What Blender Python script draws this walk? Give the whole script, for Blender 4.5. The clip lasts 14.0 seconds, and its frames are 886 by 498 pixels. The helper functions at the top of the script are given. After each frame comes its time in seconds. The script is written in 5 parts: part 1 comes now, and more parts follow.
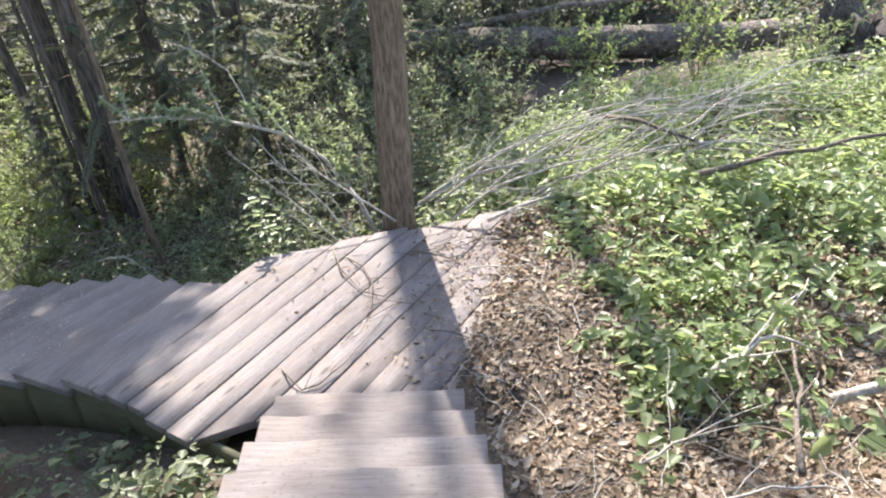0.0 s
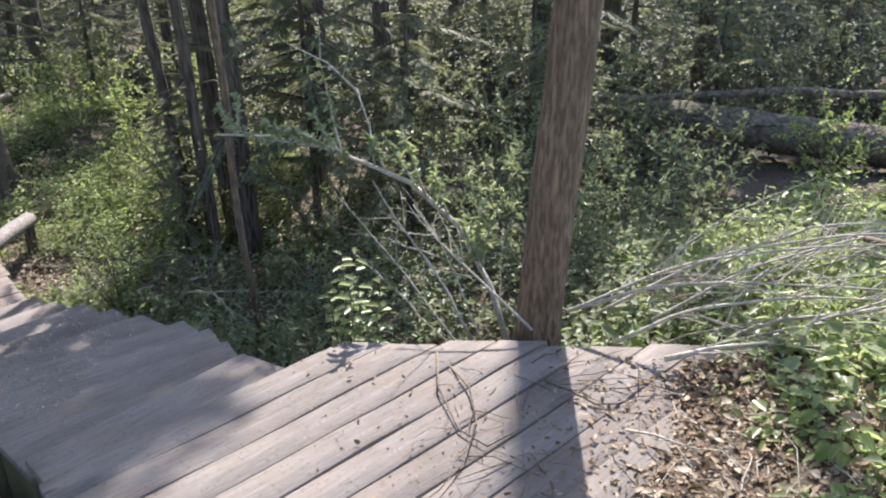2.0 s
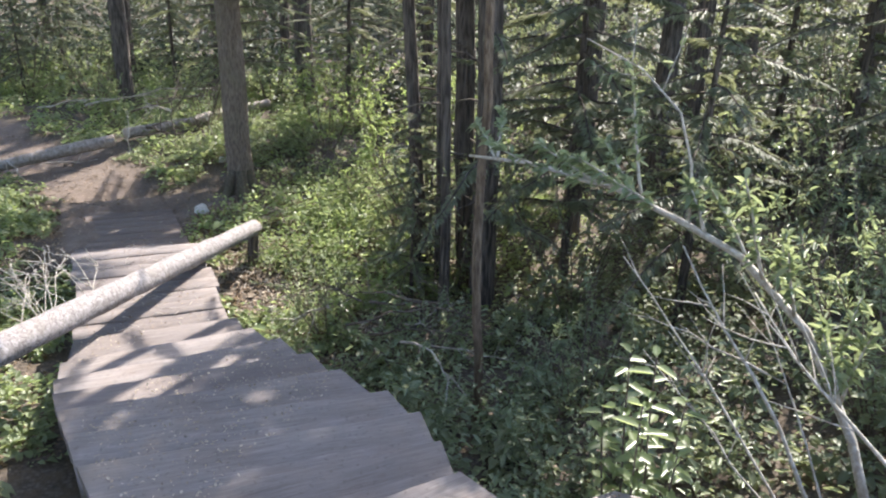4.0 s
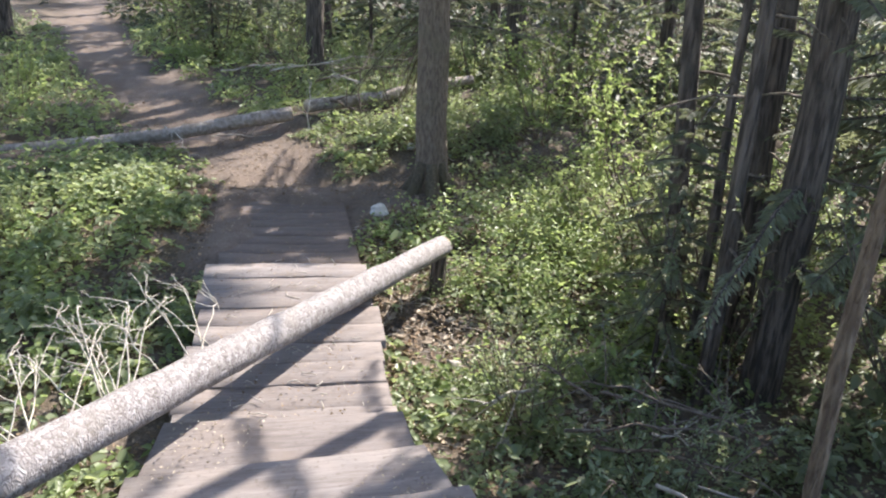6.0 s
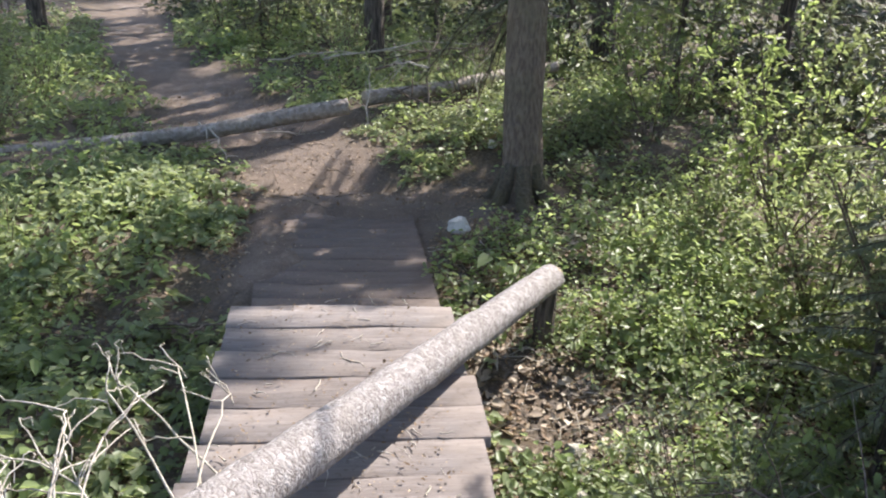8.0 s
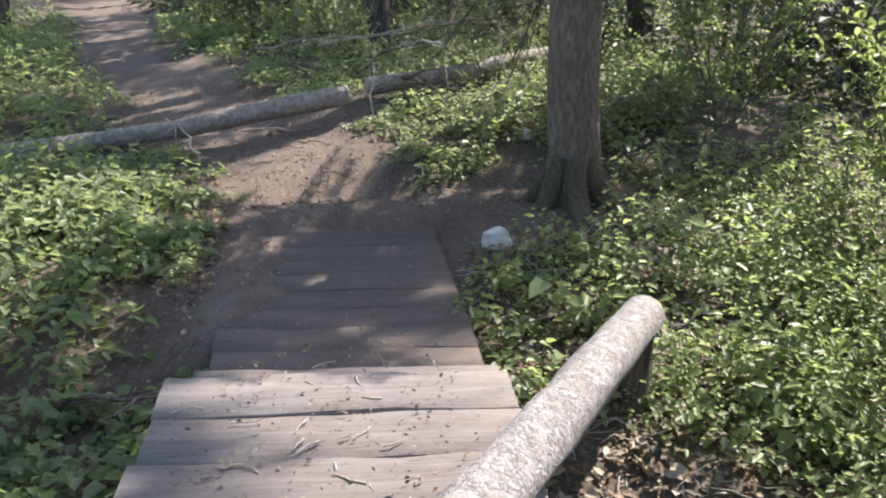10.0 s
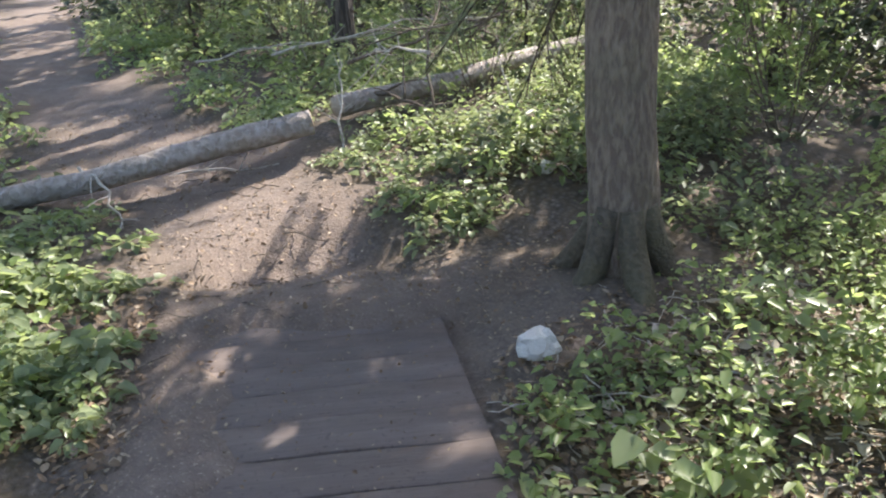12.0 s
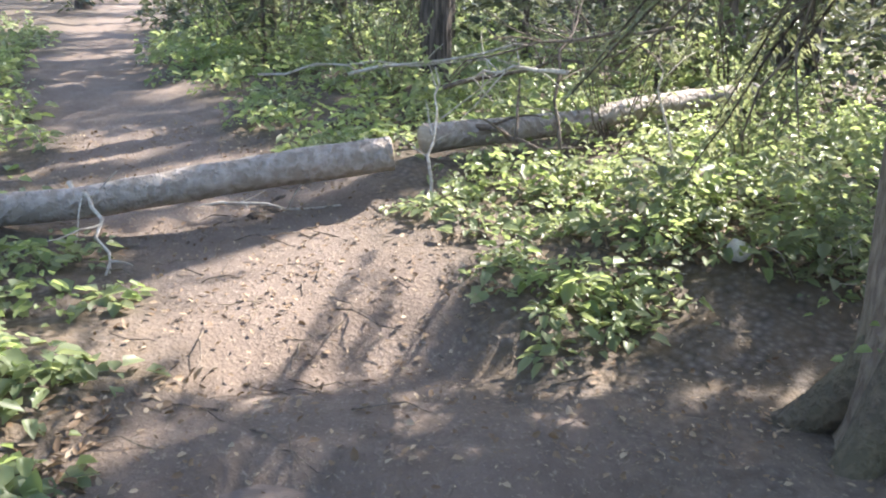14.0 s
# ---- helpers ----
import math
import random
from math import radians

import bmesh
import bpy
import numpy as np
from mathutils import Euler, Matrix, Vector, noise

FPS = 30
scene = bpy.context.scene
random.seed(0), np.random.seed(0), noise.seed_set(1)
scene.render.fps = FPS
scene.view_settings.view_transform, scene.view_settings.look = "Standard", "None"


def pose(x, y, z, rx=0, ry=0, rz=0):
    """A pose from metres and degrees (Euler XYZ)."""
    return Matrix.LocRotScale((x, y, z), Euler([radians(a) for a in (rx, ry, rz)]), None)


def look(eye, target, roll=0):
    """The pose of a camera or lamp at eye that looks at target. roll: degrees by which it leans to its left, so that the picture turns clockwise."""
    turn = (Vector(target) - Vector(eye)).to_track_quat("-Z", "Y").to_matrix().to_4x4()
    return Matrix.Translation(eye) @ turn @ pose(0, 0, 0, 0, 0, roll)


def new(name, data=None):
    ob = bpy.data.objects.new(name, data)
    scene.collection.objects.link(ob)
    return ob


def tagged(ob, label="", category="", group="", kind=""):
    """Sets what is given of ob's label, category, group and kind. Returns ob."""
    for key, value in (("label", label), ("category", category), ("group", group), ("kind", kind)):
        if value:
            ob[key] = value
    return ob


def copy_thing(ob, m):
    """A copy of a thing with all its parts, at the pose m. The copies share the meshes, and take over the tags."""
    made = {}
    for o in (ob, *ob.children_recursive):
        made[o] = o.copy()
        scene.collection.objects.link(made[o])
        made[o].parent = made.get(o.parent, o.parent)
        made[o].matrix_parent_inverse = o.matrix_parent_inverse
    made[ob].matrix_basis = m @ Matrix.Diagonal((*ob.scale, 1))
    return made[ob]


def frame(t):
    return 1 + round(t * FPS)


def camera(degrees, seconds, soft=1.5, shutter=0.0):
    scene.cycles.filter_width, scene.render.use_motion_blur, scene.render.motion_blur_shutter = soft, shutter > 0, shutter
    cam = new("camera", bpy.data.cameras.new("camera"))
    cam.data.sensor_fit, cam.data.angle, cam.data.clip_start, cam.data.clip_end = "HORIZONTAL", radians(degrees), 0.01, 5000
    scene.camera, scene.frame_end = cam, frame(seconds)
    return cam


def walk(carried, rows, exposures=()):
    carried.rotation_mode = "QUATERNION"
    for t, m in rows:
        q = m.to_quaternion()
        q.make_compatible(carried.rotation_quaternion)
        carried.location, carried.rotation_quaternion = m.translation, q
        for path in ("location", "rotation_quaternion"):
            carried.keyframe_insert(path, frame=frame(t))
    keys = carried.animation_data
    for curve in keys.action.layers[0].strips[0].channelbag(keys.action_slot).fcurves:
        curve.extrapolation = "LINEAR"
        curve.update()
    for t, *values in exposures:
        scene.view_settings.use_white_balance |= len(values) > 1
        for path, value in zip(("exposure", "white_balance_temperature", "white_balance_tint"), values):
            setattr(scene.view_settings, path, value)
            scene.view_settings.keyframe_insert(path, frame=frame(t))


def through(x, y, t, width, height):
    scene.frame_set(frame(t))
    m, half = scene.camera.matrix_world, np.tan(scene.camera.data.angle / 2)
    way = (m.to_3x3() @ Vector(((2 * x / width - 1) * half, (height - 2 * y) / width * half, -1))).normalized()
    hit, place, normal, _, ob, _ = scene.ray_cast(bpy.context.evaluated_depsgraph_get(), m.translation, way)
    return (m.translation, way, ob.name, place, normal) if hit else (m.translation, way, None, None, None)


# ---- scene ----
cam = camera(58.2, 14.0, soft=2.1)
PATH = [
    (0, (0.063, 0.056, 1.356), (-0.051, 1.789, 0.364), -6.47),
    (0.5, (0.067, 0.440, 1.215), (-0.107, 2.164, 0.216), -2.80),
    (1, (0.034, 0.855, 1.054), (-0.249, 2.592, 0.104), -2.71),
    (1.5, (0.001, 1.236, 0.920), (-0.313, 2.984, 0.000), -1.52),
    (2, (-0.053, 1.648, 0.765), (-0.552, 3.399, -0.063), -0.72),
    (2.5, (-0.183, 2.018, 0.592), (-0.829, 3.728, -0.219), -1.43),
    (3, (-0.348, 2.347, 0.492), (-1.184, 4.032, -0.190), -1.19),
    (3.5, (-0.545, 2.533, 0.408), (-1.513, 4.131, -0.305), 0.62),
    (3.6, (-0.607, 2.576, 0.398), (-1.564, 4.136, -0.409), 2.35),
    (4, (-0.877, 2.813, 0.273), (-1.889, 4.382, -0.444), 1.99),
    (4.2, (-1.006, 2.934, 0.236), (-2.053, 4.440, -0.562), 3.94),
    (6.3, (-2.712, 4.416, -0.178), (-4.061, 5.662, -0.969), 2.22),
    (6.5, (-2.844, 4.489, -0.208), (-4.179, 5.724, -1.041), 2.48),
    (7, (-3.170, 4.688, -0.324), (-4.604, 5.811, -1.150), 3.29),
    (7.5, (-3.485, 4.855, -0.460), (-4.900, 6.024, -1.254), 1.44),
    (8, (-3.763, 5.052, -0.579), (-5.189, 6.218, -1.359), 1.21),
    (8.5, (-4.024, 5.238, -0.702), (-5.494, 6.347, -1.482), -0.48),
    (8.7, (-4.135, 5.306, -0.736), (-5.591, 6.431, -1.520), -0.77),
    (11, (-5.289, 6.162, -1.207), (-6.730, 7.324, -1.965), -0.24),
    (11.5, (-5.540, 6.353, -1.227), (-6.986, 7.447, -2.071), 1.69),
    (12, (-5.943, 6.477, -1.074), (-7.332, 7.672, -1.876), -3.11),
    (12.5, (-6.260, 6.641, -1.181), (-7.757, 7.679, -2.005), 2.38),
    (13, (-6.515, 6.838, -1.226), (-8.007, 7.968, -1.930), -1.50),
    (13.5, (-6.799, 6.942, -1.412), (-8.291, 8.064, -2.128), 1.08),
    (14, (-7.133, 7.149, -1.492), (-8.649, 8.270, -2.159), 1.58),
]
walk(cam, [(t, look(eye, target, roll)) for t, eye, target, roll in PATH],
     [(0.0, 1.92), (1.0, 1.75), (2.0, 1.55), (3.0, 1.68), (4.0, 1.9), (6.5, 1.8), (8.5, 1.62), (11.0, 1.75), (12.0, 2.08), (13.0, 2.28), (14.0, 2.48)])

# ---- daylight ----
SUN_EL, SUN_AZ = 43.0, -8.5          # degrees above the horizon; degrees from +y towards +x
world = bpy.data.worlds.new("sky")
scene.world = world
world.use_nodes = True
wn = world.node_tree.nodes
sky = wn.new("ShaderNodeTexSky")
sky.sky_type, sky.sun_disc = "NISHITA", False
sky.sun_elevation, sky.sun_rotation = radians(SUN_EL), radians(SUN_AZ)
wn["Background"].inputs["Strength"].default_value = 0.15
world.node_tree.links.new(sky.outputs["Color"], wn["Background"].inputs["Color"])
sun_data = bpy.data.lights.new("sun", "SUN")
sun_data.energy, sun_data.angle, sun_data.color = 3.8, radians(0.6), (1.0, 0.95, 0.86)
sun_to = Vector((math.sin(radians(SUN_AZ)) * math.cos(radians(SUN_EL)), math.cos(radians(SUN_AZ)) * math.cos(radians(SUN_EL)), math.sin(radians(SUN_EL))))
sun_lamp = new("sun", sun_data)
sun_lamp.matrix_world = look((0, 0, 30), Vector((0, 0, 30)) - sun_to)
scene.view_settings.use_white_balance = True
scene.view_settings.white_balance_temperature = 6560
scene.view_settings.white_balance_tint = 14

rng = np.random.default_rng(7)


# ---- materials ----
def material(name, rough=0.8):
    m = bpy.data.materials.new(name)
    m.use_nodes = True
    nt = m.node_tree
    b = nt.nodes["Principled BSDF"]
    b.inputs["Roughness"].default_value = rough
    return m, nt, b


def node(nt, kind, **inputs):
    n = nt.nodes.new(kind)
    for k, v in inputs.items():
        n.inputs[k.replace("_", " ")].default_value = v
    return n


def coords(nt, scale, space="Object"):
    tc = nt.nodes.new("ShaderNodeTexCoord")
    mp = nt.nodes.new("ShaderNodeMapping")
    mp.inputs["Scale"].default_value = scale
    nt.links.new(tc.outputs[space], mp.inputs["Vector"])
    return mp.outputs["Vector"]


def noise_tex(nt, vec, scale, detail=6.0, rough=0.6):
    n = node(nt, "ShaderNodeTexNoise", Scale=scale, Detail=detail, Roughness=rough)
    nt.links.new(vec, n.inputs["Vector"])
    return n.outputs["Fac"]


def ramp(nt, fac, stops):
    r = nt.nodes.new("ShaderNodeValToRGB")
    while len(r.color_ramp.elements) < len(stops):
        r.color_ramp.elements.new(0.5)
    for e, (p, c) in zip(r.color_ramp.elements, stops):
        e.position, e.color = p, (*c, 1)
    nt.links.new(fac, r.inputs["Fac"])
    return r.outputs["Color"]


def mix(nt, fac, a, b, mode="MIX"):
    n = nt.nodes.new("ShaderNodeMix")
    n.data_type, n.blend_type = "RGBA", mode
    if isinstance(fac, float):
        n.inputs[0].default_value = fac
    else:
        nt.links.new(fac, n.inputs[0])
    for s, v in ((6, a), (7, b)):
        if isinstance(v, tuple):
            n.inputs[s].default_value = (*v, 1)
        else:
            nt.links.new(v, n.inputs[s])
    return n.outputs[2]


def bump(nt, b, height, strength, distance=0.02):
    n = node(nt, "ShaderNodeBump", Strength=strength, Distance=distance)
    nt.links.new(height, n.inputs["Height"])
    nt.links.new(n.outputs["Normal"], b.inputs["Normal"])


def wood_material(name, light, dark, dirt, dirt_amount):
    m, nt, b = material(name, 0.85)
    grain = noise_tex(nt, coords(nt, (1.5, 28, 28)), 2.2, 8, 0.7)
    fine = noise_tex(nt, coords(nt, (4, 120, 120)), 1.6, 4, 0.6)
    col = ramp(nt, grain, [(0.28, dark), (0.72, light)])
    col = mix(nt, 0.45, col, ramp(nt, fine, [(0.3, (0.35, 0.33, 0.32)), (0.7, (1, 1, 1))]), "MULTIPLY")
    info = nt.nodes.new("ShaderNodeObjectInfo")
    col = mix(nt, 0.75, col, ramp(nt, info.outputs["Random"], [(0.0, (0.68, 0.64, 0.62)), (0.5, (0.9, 0.88, 0.86)), (1.0, (1.0, 1.0, 1.0))]), "MULTIPLY")
    blot = noise_tex(nt, coords(nt, (1, 1, 1)), 3.1, 5, 0.65)
    col = mix(nt, ramp(nt, blot, [(0.5 - dirt_amount, (0, 0, 0)), (0.78, (0.9, 0.9, 0.9))]), col, dirt)
    stain = noise_tex(nt, coords(nt, (0.6, 2.2, 1), "Object"), 1.7, 6, 0.7)
    col = mix(nt, 0.8, col, ramp(nt, stain, [(0.34, (0.62, 0.58, 0.56)), (0.52, (1, 1, 1)), (0.72, (0.86, 0.82, 0.78))]), "MULTIPLY")
    knot = node(nt, "ShaderNodeTexVoronoi", Scale=1.0)
    nt.links.new(coords(nt, (2.2, 7.5, 1)), knot.inputs["Vector"])
    col = mix(nt, ramp(nt, knot.outputs["Distance"], [(0.06, (0.75, 0.75, 0.75)), (0.13, (0, 0, 0))]), col, tuple(0.35 * c for c in dark))
    speck = noise_tex(nt, coords(nt, (1, 1, 1)), 42, 3, 0.5)
    col = mix(nt, ramp(nt, speck, [(0.6, (0, 0, 0)), (0.68, (0.55, 0.55, 0.55))]), col, tuple(0.5 * c for c in dirt))
    nt.links.new(col, b.inputs["Base Color"])
    bump(nt, b, fine, 0.5, 0.006)
    return m


def bark_material(name, light, dark, stretch, scale, moss=(0.10, 0.12, 0.05), moss_amount=0.2, depth=0.03):
    m, nt, b = material(name, 0.92)
    vec = coords(nt, (1, 1, stretch))
    furrow = noise_tex(nt, vec, scale, 3, 0.55)
    plate = ramp(nt, furrow, [(0.40, (0, 0, 0)), (0.50, (0.55, 0.55, 0.55)), (0.62, (1, 1, 1))])
    n = noise_tex(nt, vec, 22, 7, 0.7)
    col = mix(nt, plate, dark, ramp(nt, n, [(0.3, tuple(0.6 * c for c in light)), (0.7, light)]))
    patch = noise_tex(nt, coords(nt, (1, 1, 1)), 2.4, 5, 0.6)
    col = mix(nt, ramp(nt, patch, [(0.62 - moss_amount * 0.5, (0, 0, 0)), (0.8, (0.7, 0.7, 0.7))]), col, moss)
    nt.links.new(col, b.inputs["Base Color"])
    h = mix(nt, 0.35, plate, n)
    bump(nt, b, h, 0.9, depth)
    return m


def leaf_material(name, a, b_, c, through=0.45, rough=0.45):
    m, nt, b = material(name, rough)
    geo = nt.nodes.new("ShaderNodeNewGeometry")
    col = ramp(nt, geo.outputs["Random Per Island"], [(0.0, a), (0.55, b_), (1.0, c)])
    big = noise_tex(nt, coords(nt, (1, 1, 1)), 1.3, 3, 0.5)
    col = mix(nt, 0.6, col, ramp(nt, big, [(0.3, (0.62, 0.66, 0.6)), (0.7, (1.0, 1.0, 0.95))]), "MULTIPLY")
    nt.links.new(col, b.inputs["Base Color"])
    tr = nt.nodes.new("ShaderNodeBsdfTranslucent")
    lit = mix(nt, 1.0, col, (1.0, 0.97, 0.78), "MULTIPLY")
    brighter = mix(nt, 0.5, lit, (0.175, 0.185, 0.085), "ADD") if through > 0.4 else lit
    nt.links.new(brighter, tr.inputs["Color"])
    ms = nt.nodes.new("ShaderNodeMixShader")
    ms.inputs["Fac"].default_value = through
    nt.links.new(b.outputs["BSDF"], ms.inputs[1])
    nt.links.new(tr.outputs["BSDF"], ms.inputs[2])
    nt.links.new(ms.outputs["Shader"], nt.nodes["Material Output"].inputs["Surface"])
    return m


def ground_material():
    m, nt, b = material("forest_floor", 0.95)
    vec = coords(nt, (1, 1, 1))
    big, mid, fine = noise_tex(nt, vec, 1.1, 6), noise_tex(nt, vec, 9, 7, 0.7), noise_tex(nt, vec, 70, 4, 0.6)
    vor = node(nt, "ShaderNodeTexVoronoi", Scale=34.0)
    nt.links.new(vec, vor.inputs["Vector"])
    litter = ramp(nt, vor.outputs["Distance"], [(0.0, (0.21, 0.175, 0.145)), (0.35, (0.115, 0.094, 0.078)), (0.8, (0.05, 0.04, 0.03))])
    litter = mix(nt, ramp(nt, mid, [(0.4, (0, 0, 0)), (0.65, (1, 1, 1))]), litter, (0.11, 0.08, 0.05))
    soil = ramp(nt, mid, [(0.3, (0.117, 0.090, 0.073)), (0.7, (0.208, 0.163, 0.135))])
    soil = mix(nt, ramp(nt, fine, [(0.58, (0, 0, 0)), (0.66, (1, 1, 1))]), soil, (0.32, 0.265, 0.21))
    soil = mix(nt, ramp(nt, big, [(0.35, (0, 0, 0)), (0.7, (0.6, 0.6, 0.6))]), soil, (0.13, 0.092, 0.069))
    at = nt.nodes.new("ShaderNodeAttribute")
    at.attribute_name = "worn"
    col = mix(nt, at.outputs["Fac"], litter, soil)
    nt.links.new(col, b.inputs["Base Color"])
    bump(nt, b, mix(nt, 0.5, mid, fine), 0.7, 0.03)
    return m


def stone_material(name, light, dark):
    m, nt, b = material(name, 0.8)
    vec = coords(nt, (1, 1, 1))
    n = noise_tex(nt, vec, 14, 8, 0.7)
    f = noise_tex(nt, vec, 90, 3, 0.5)
    col = mix(nt, 0.3, ramp(nt, n, [(0.3, dark), (0.65, light)]), ramp(nt, f, [(0.4, (0.4, 0.5, 0.34)), (0.6, (1, 1, 1))]), "MULTIPLY")
    nt.links.new(col, b.inputs["Base Color"])
    bump(nt, b, n, 0.6, 0.01)
    return m


WOOD = wood_material("weathered_planks", (0.325, 0.295, 0.287), (0.185, 0.163, 0.155), (0.22, 0.18, 0.155), 0.06)
WOOD_DIRTY = wood_material("muddy_planks", (0.20, 0.17, 0.155), (0.125, 0.105, 0.096), (0.155, 0.118, 0.10), 0.34)
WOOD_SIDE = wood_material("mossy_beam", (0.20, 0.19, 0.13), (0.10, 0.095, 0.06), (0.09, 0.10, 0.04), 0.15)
BARK = bark_material("furrowed_bark", (0.33, 0.24, 0.168), (0.14, 0.095, 0.066), 0.2, 46, (0.24, 0.19, 0.14), 0.1, 0.03)
BARK_BIG = bark_material("scaly_grey_bark", (0.275, 0.215, 0.165), (0.135, 0.10, 0.078), 0.3, 50, (0.14, 0.13, 0.08), 0.3, 0.015)
BARK_ROOT = bark_material("mossy_root_bark", (0.15, 0.115, 0.085), (0.07, 0.055, 0.042), 1.0, 40, (0.11, 0.105, 0.05), 0.6, 0.012)
BARK_DARK = bark_material("dark_bark", (0.20, 0.16, 0.135), (0.05, 0.04, 0.034), 0.13, 40, (0.17, 0.15, 0.12), 0.2)


def flaking_bark(name):
    m, nt, b = material(name, 0.9)
    vec = coords(nt, (1, 1, 0.75))
    warp = node(nt, "ShaderNodeTexNoise", Scale=26.0, Detail=3.0)
    nt.links.new(vec, warp.inputs["Vector"])
    bent_vec = mix(nt, 0.06, vec, warp.outputs["Color"], "ADD")
    cell = node(nt, "ShaderNodeTexVoronoi", Scale=52.0)
    cell.feature = "F1"
    nt.links.new(bent_vec, cell.inputs["Vector"])
    rim = node(nt, "ShaderNodeTexVoronoi", Scale=52.0)
    rim.feature = "DISTANCE_TO_EDGE"
    nt.links.new(bent_vec, rim.inputs["Vector"])
    patch = noise_tex(nt, coords(nt, (1, 1, 1)), 7.0, 5, 0.65)
    fine = noise_tex(nt, vec, 120, 5, 0.7)
    flake = ramp(nt, cell.outputs["Color"], [(0.0, (0.19, 0.172, 0.168)), (0.5, (0.285, 0.265, 0.262)), (1.0, (0.40, 0.38, 0.378))])
    col = mix(nt, ramp(nt, fine, [(0.35, (0.6, 0.6, 0.6)), (0.55, (0, 0, 0))]), flake, (0.27, 0.235, 0.215))
    edge = ramp(nt, rim.outputs["Distance"], [(0.0, (1, 1, 1)), (0.11, (0, 0, 0))])
    gate = ramp(nt, noise_tex(nt, vec, 30, 3, 0.5), [(0.42, (0, 0, 0)), (0.52, (1, 1, 1))])
    col = mix(nt, mix(nt, 1.0, edge, gate, "MULTIPLY"), col, (0.10, 0.082, 0.074))
    col = mix(nt, ramp(nt, patch, [(0.55, (0, 0, 0)), (0.72, (0.75, 0.75, 0.75))]), col, (0.20, 0.175, 0.155))
    nt.links.new(col, b.inputs["Base Color"])
    bump(nt, b, mix(nt, 0.3, rim.outputs["Distance"], fine), 0.8, 0.012)
    return m


BARK_POLE = flaking_bark("pale_flaking_bark")
BARK_OLD = bark_material("old_log_bark", (0.25, 0.205, 0.175), (0.09, 0.07, 0.055), 1.0, 16, (0.14, 0.14, 0.08), 0.35, 0.02)
BARK_LOG = bark_material("grey_log_bark", (0.47, 0.415, 0.38), (0.26, 0.22, 0.19), 1.0, 24, (0.25, 0.225, 0.18), 0.28, 0.02)
CUT = wood_material("cut_end_wood", (0.62, 0.52, 0.40), (0.42, 0.33, 0.24), (0.30, 0.23, 0.17), 0.02)
TWIG_PALE = bark_material("bleached_twig", (0.62, 0.57, 0.50), (0.34, 0.30, 0.25), 1.0, 40, (0.40, 0.38, 0.28), 0.2, 0.003)
TWIG_DARK = bark_material("brown_twig", (0.24, 0.19, 0.15), (0.09, 0.07, 0.055), 1.0, 40, (0.18, 0.16, 0.10), 0.2, 0.003)
GROUND = ground_material()
ROCK_WHITE = stone_material("white_rock", (0.72, 0.69, 0.66), (0.46, 0.42, 0.39))
ROCK_GREY = stone_material("grey_rock", (0.45, 0.42, 0.38), (0.22, 0.20, 0.17))
LEAF_HERB = leaf_material("herb_leaf", (0.18, 0.235, 0.125), (0.245, 0.30, 0.165), (0.335, 0.39, 0.235), 0.55, 0.42)
LEAF_LIME = leaf_material("young_leaf", (0.22, 0.30, 0.11), (0.28, 0.37, 0.15), (0.37, 0.45, 0.21), 0.6, 0.40)
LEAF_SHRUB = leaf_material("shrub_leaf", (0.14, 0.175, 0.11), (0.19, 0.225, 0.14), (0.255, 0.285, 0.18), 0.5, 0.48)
# understory leaf with the deep forest's shade put into its colour
LEAF_SHADED = leaf_material("shaded_forest_leaf", (0.055, 0.07, 0.045), (0.08, 0.10, 0.06), (0.12, 0.14, 0.085), 0.3, 0.6)
LEAF_WILLOW = leaf_material("willow_leaf", (0.20, 0.26, 0.15), (0.27, 0.33, 0.20), (0.36, 0.41, 0.27), 0.45, 0.34)
LEAF_PALE = leaf_material("broad_pale_leaf", (0.22, 0.29, 0.15), (0.29, 0.36, 0.19), (0.38, 0.45, 0.27), 0.58, 0.33)
NEEDLE = leaf_material("conifer_needle", (0.155, 0.175, 0.12), (0.205, 0.225, 0.155), (0.26, 0.28, 0.19), 0.45, 0.55)
LITTER = leaf_material("dry_leaf", (0.14, 0.085, 0.05), (0.25, 0.17, 0.11), (0.42, 0.33, 0.24), 0.15, 0.7)

LITTER_PALE = leaf_material("bleached_dead_leaf", (0.27, 0.21, 0.16), (0.40, 0.33, 0.26), (0.55, 0.48, 0.40), 0.15, 0.7)


# ---- mesh helpers ----
def mesh_np(name, verts, faces, mat, smooth=False):
    """A mesh from arrays: verts (n, 3), faces (m, k)."""
    me = bpy.data.meshes.new(name)
    verts, faces = np.asarray(verts, np.float32), np.asarray(faces, np.int32)
    k = faces.shape[1]
    me.vertices.add(len(verts))
    me.vertices.foreach_set("co", verts.ravel())
    me.loops.add(faces.size)
    me.loops.foreach_set("vertex_index", faces.ravel())
    me.polygons.add(len(faces))
    me.polygons.foreach_set("loop_start", np.arange(0, faces.size, k, dtype=np.int32))
    me.polygons.foreach_set("loop_total", np.full(len(faces), k, np.int32))
    me.update(calc_edges=True)
    if smooth:
        me.polygons.foreach_set("use_smooth", np.ones(len(faces), bool))
    me.materials.append(mat)
    return me


def part(name, me, parent=None, label=""):
    ob = new(name, me)
    if parent is not None:
        ob.parent = parent
    if label:
        ob["label"] = label
    return ob


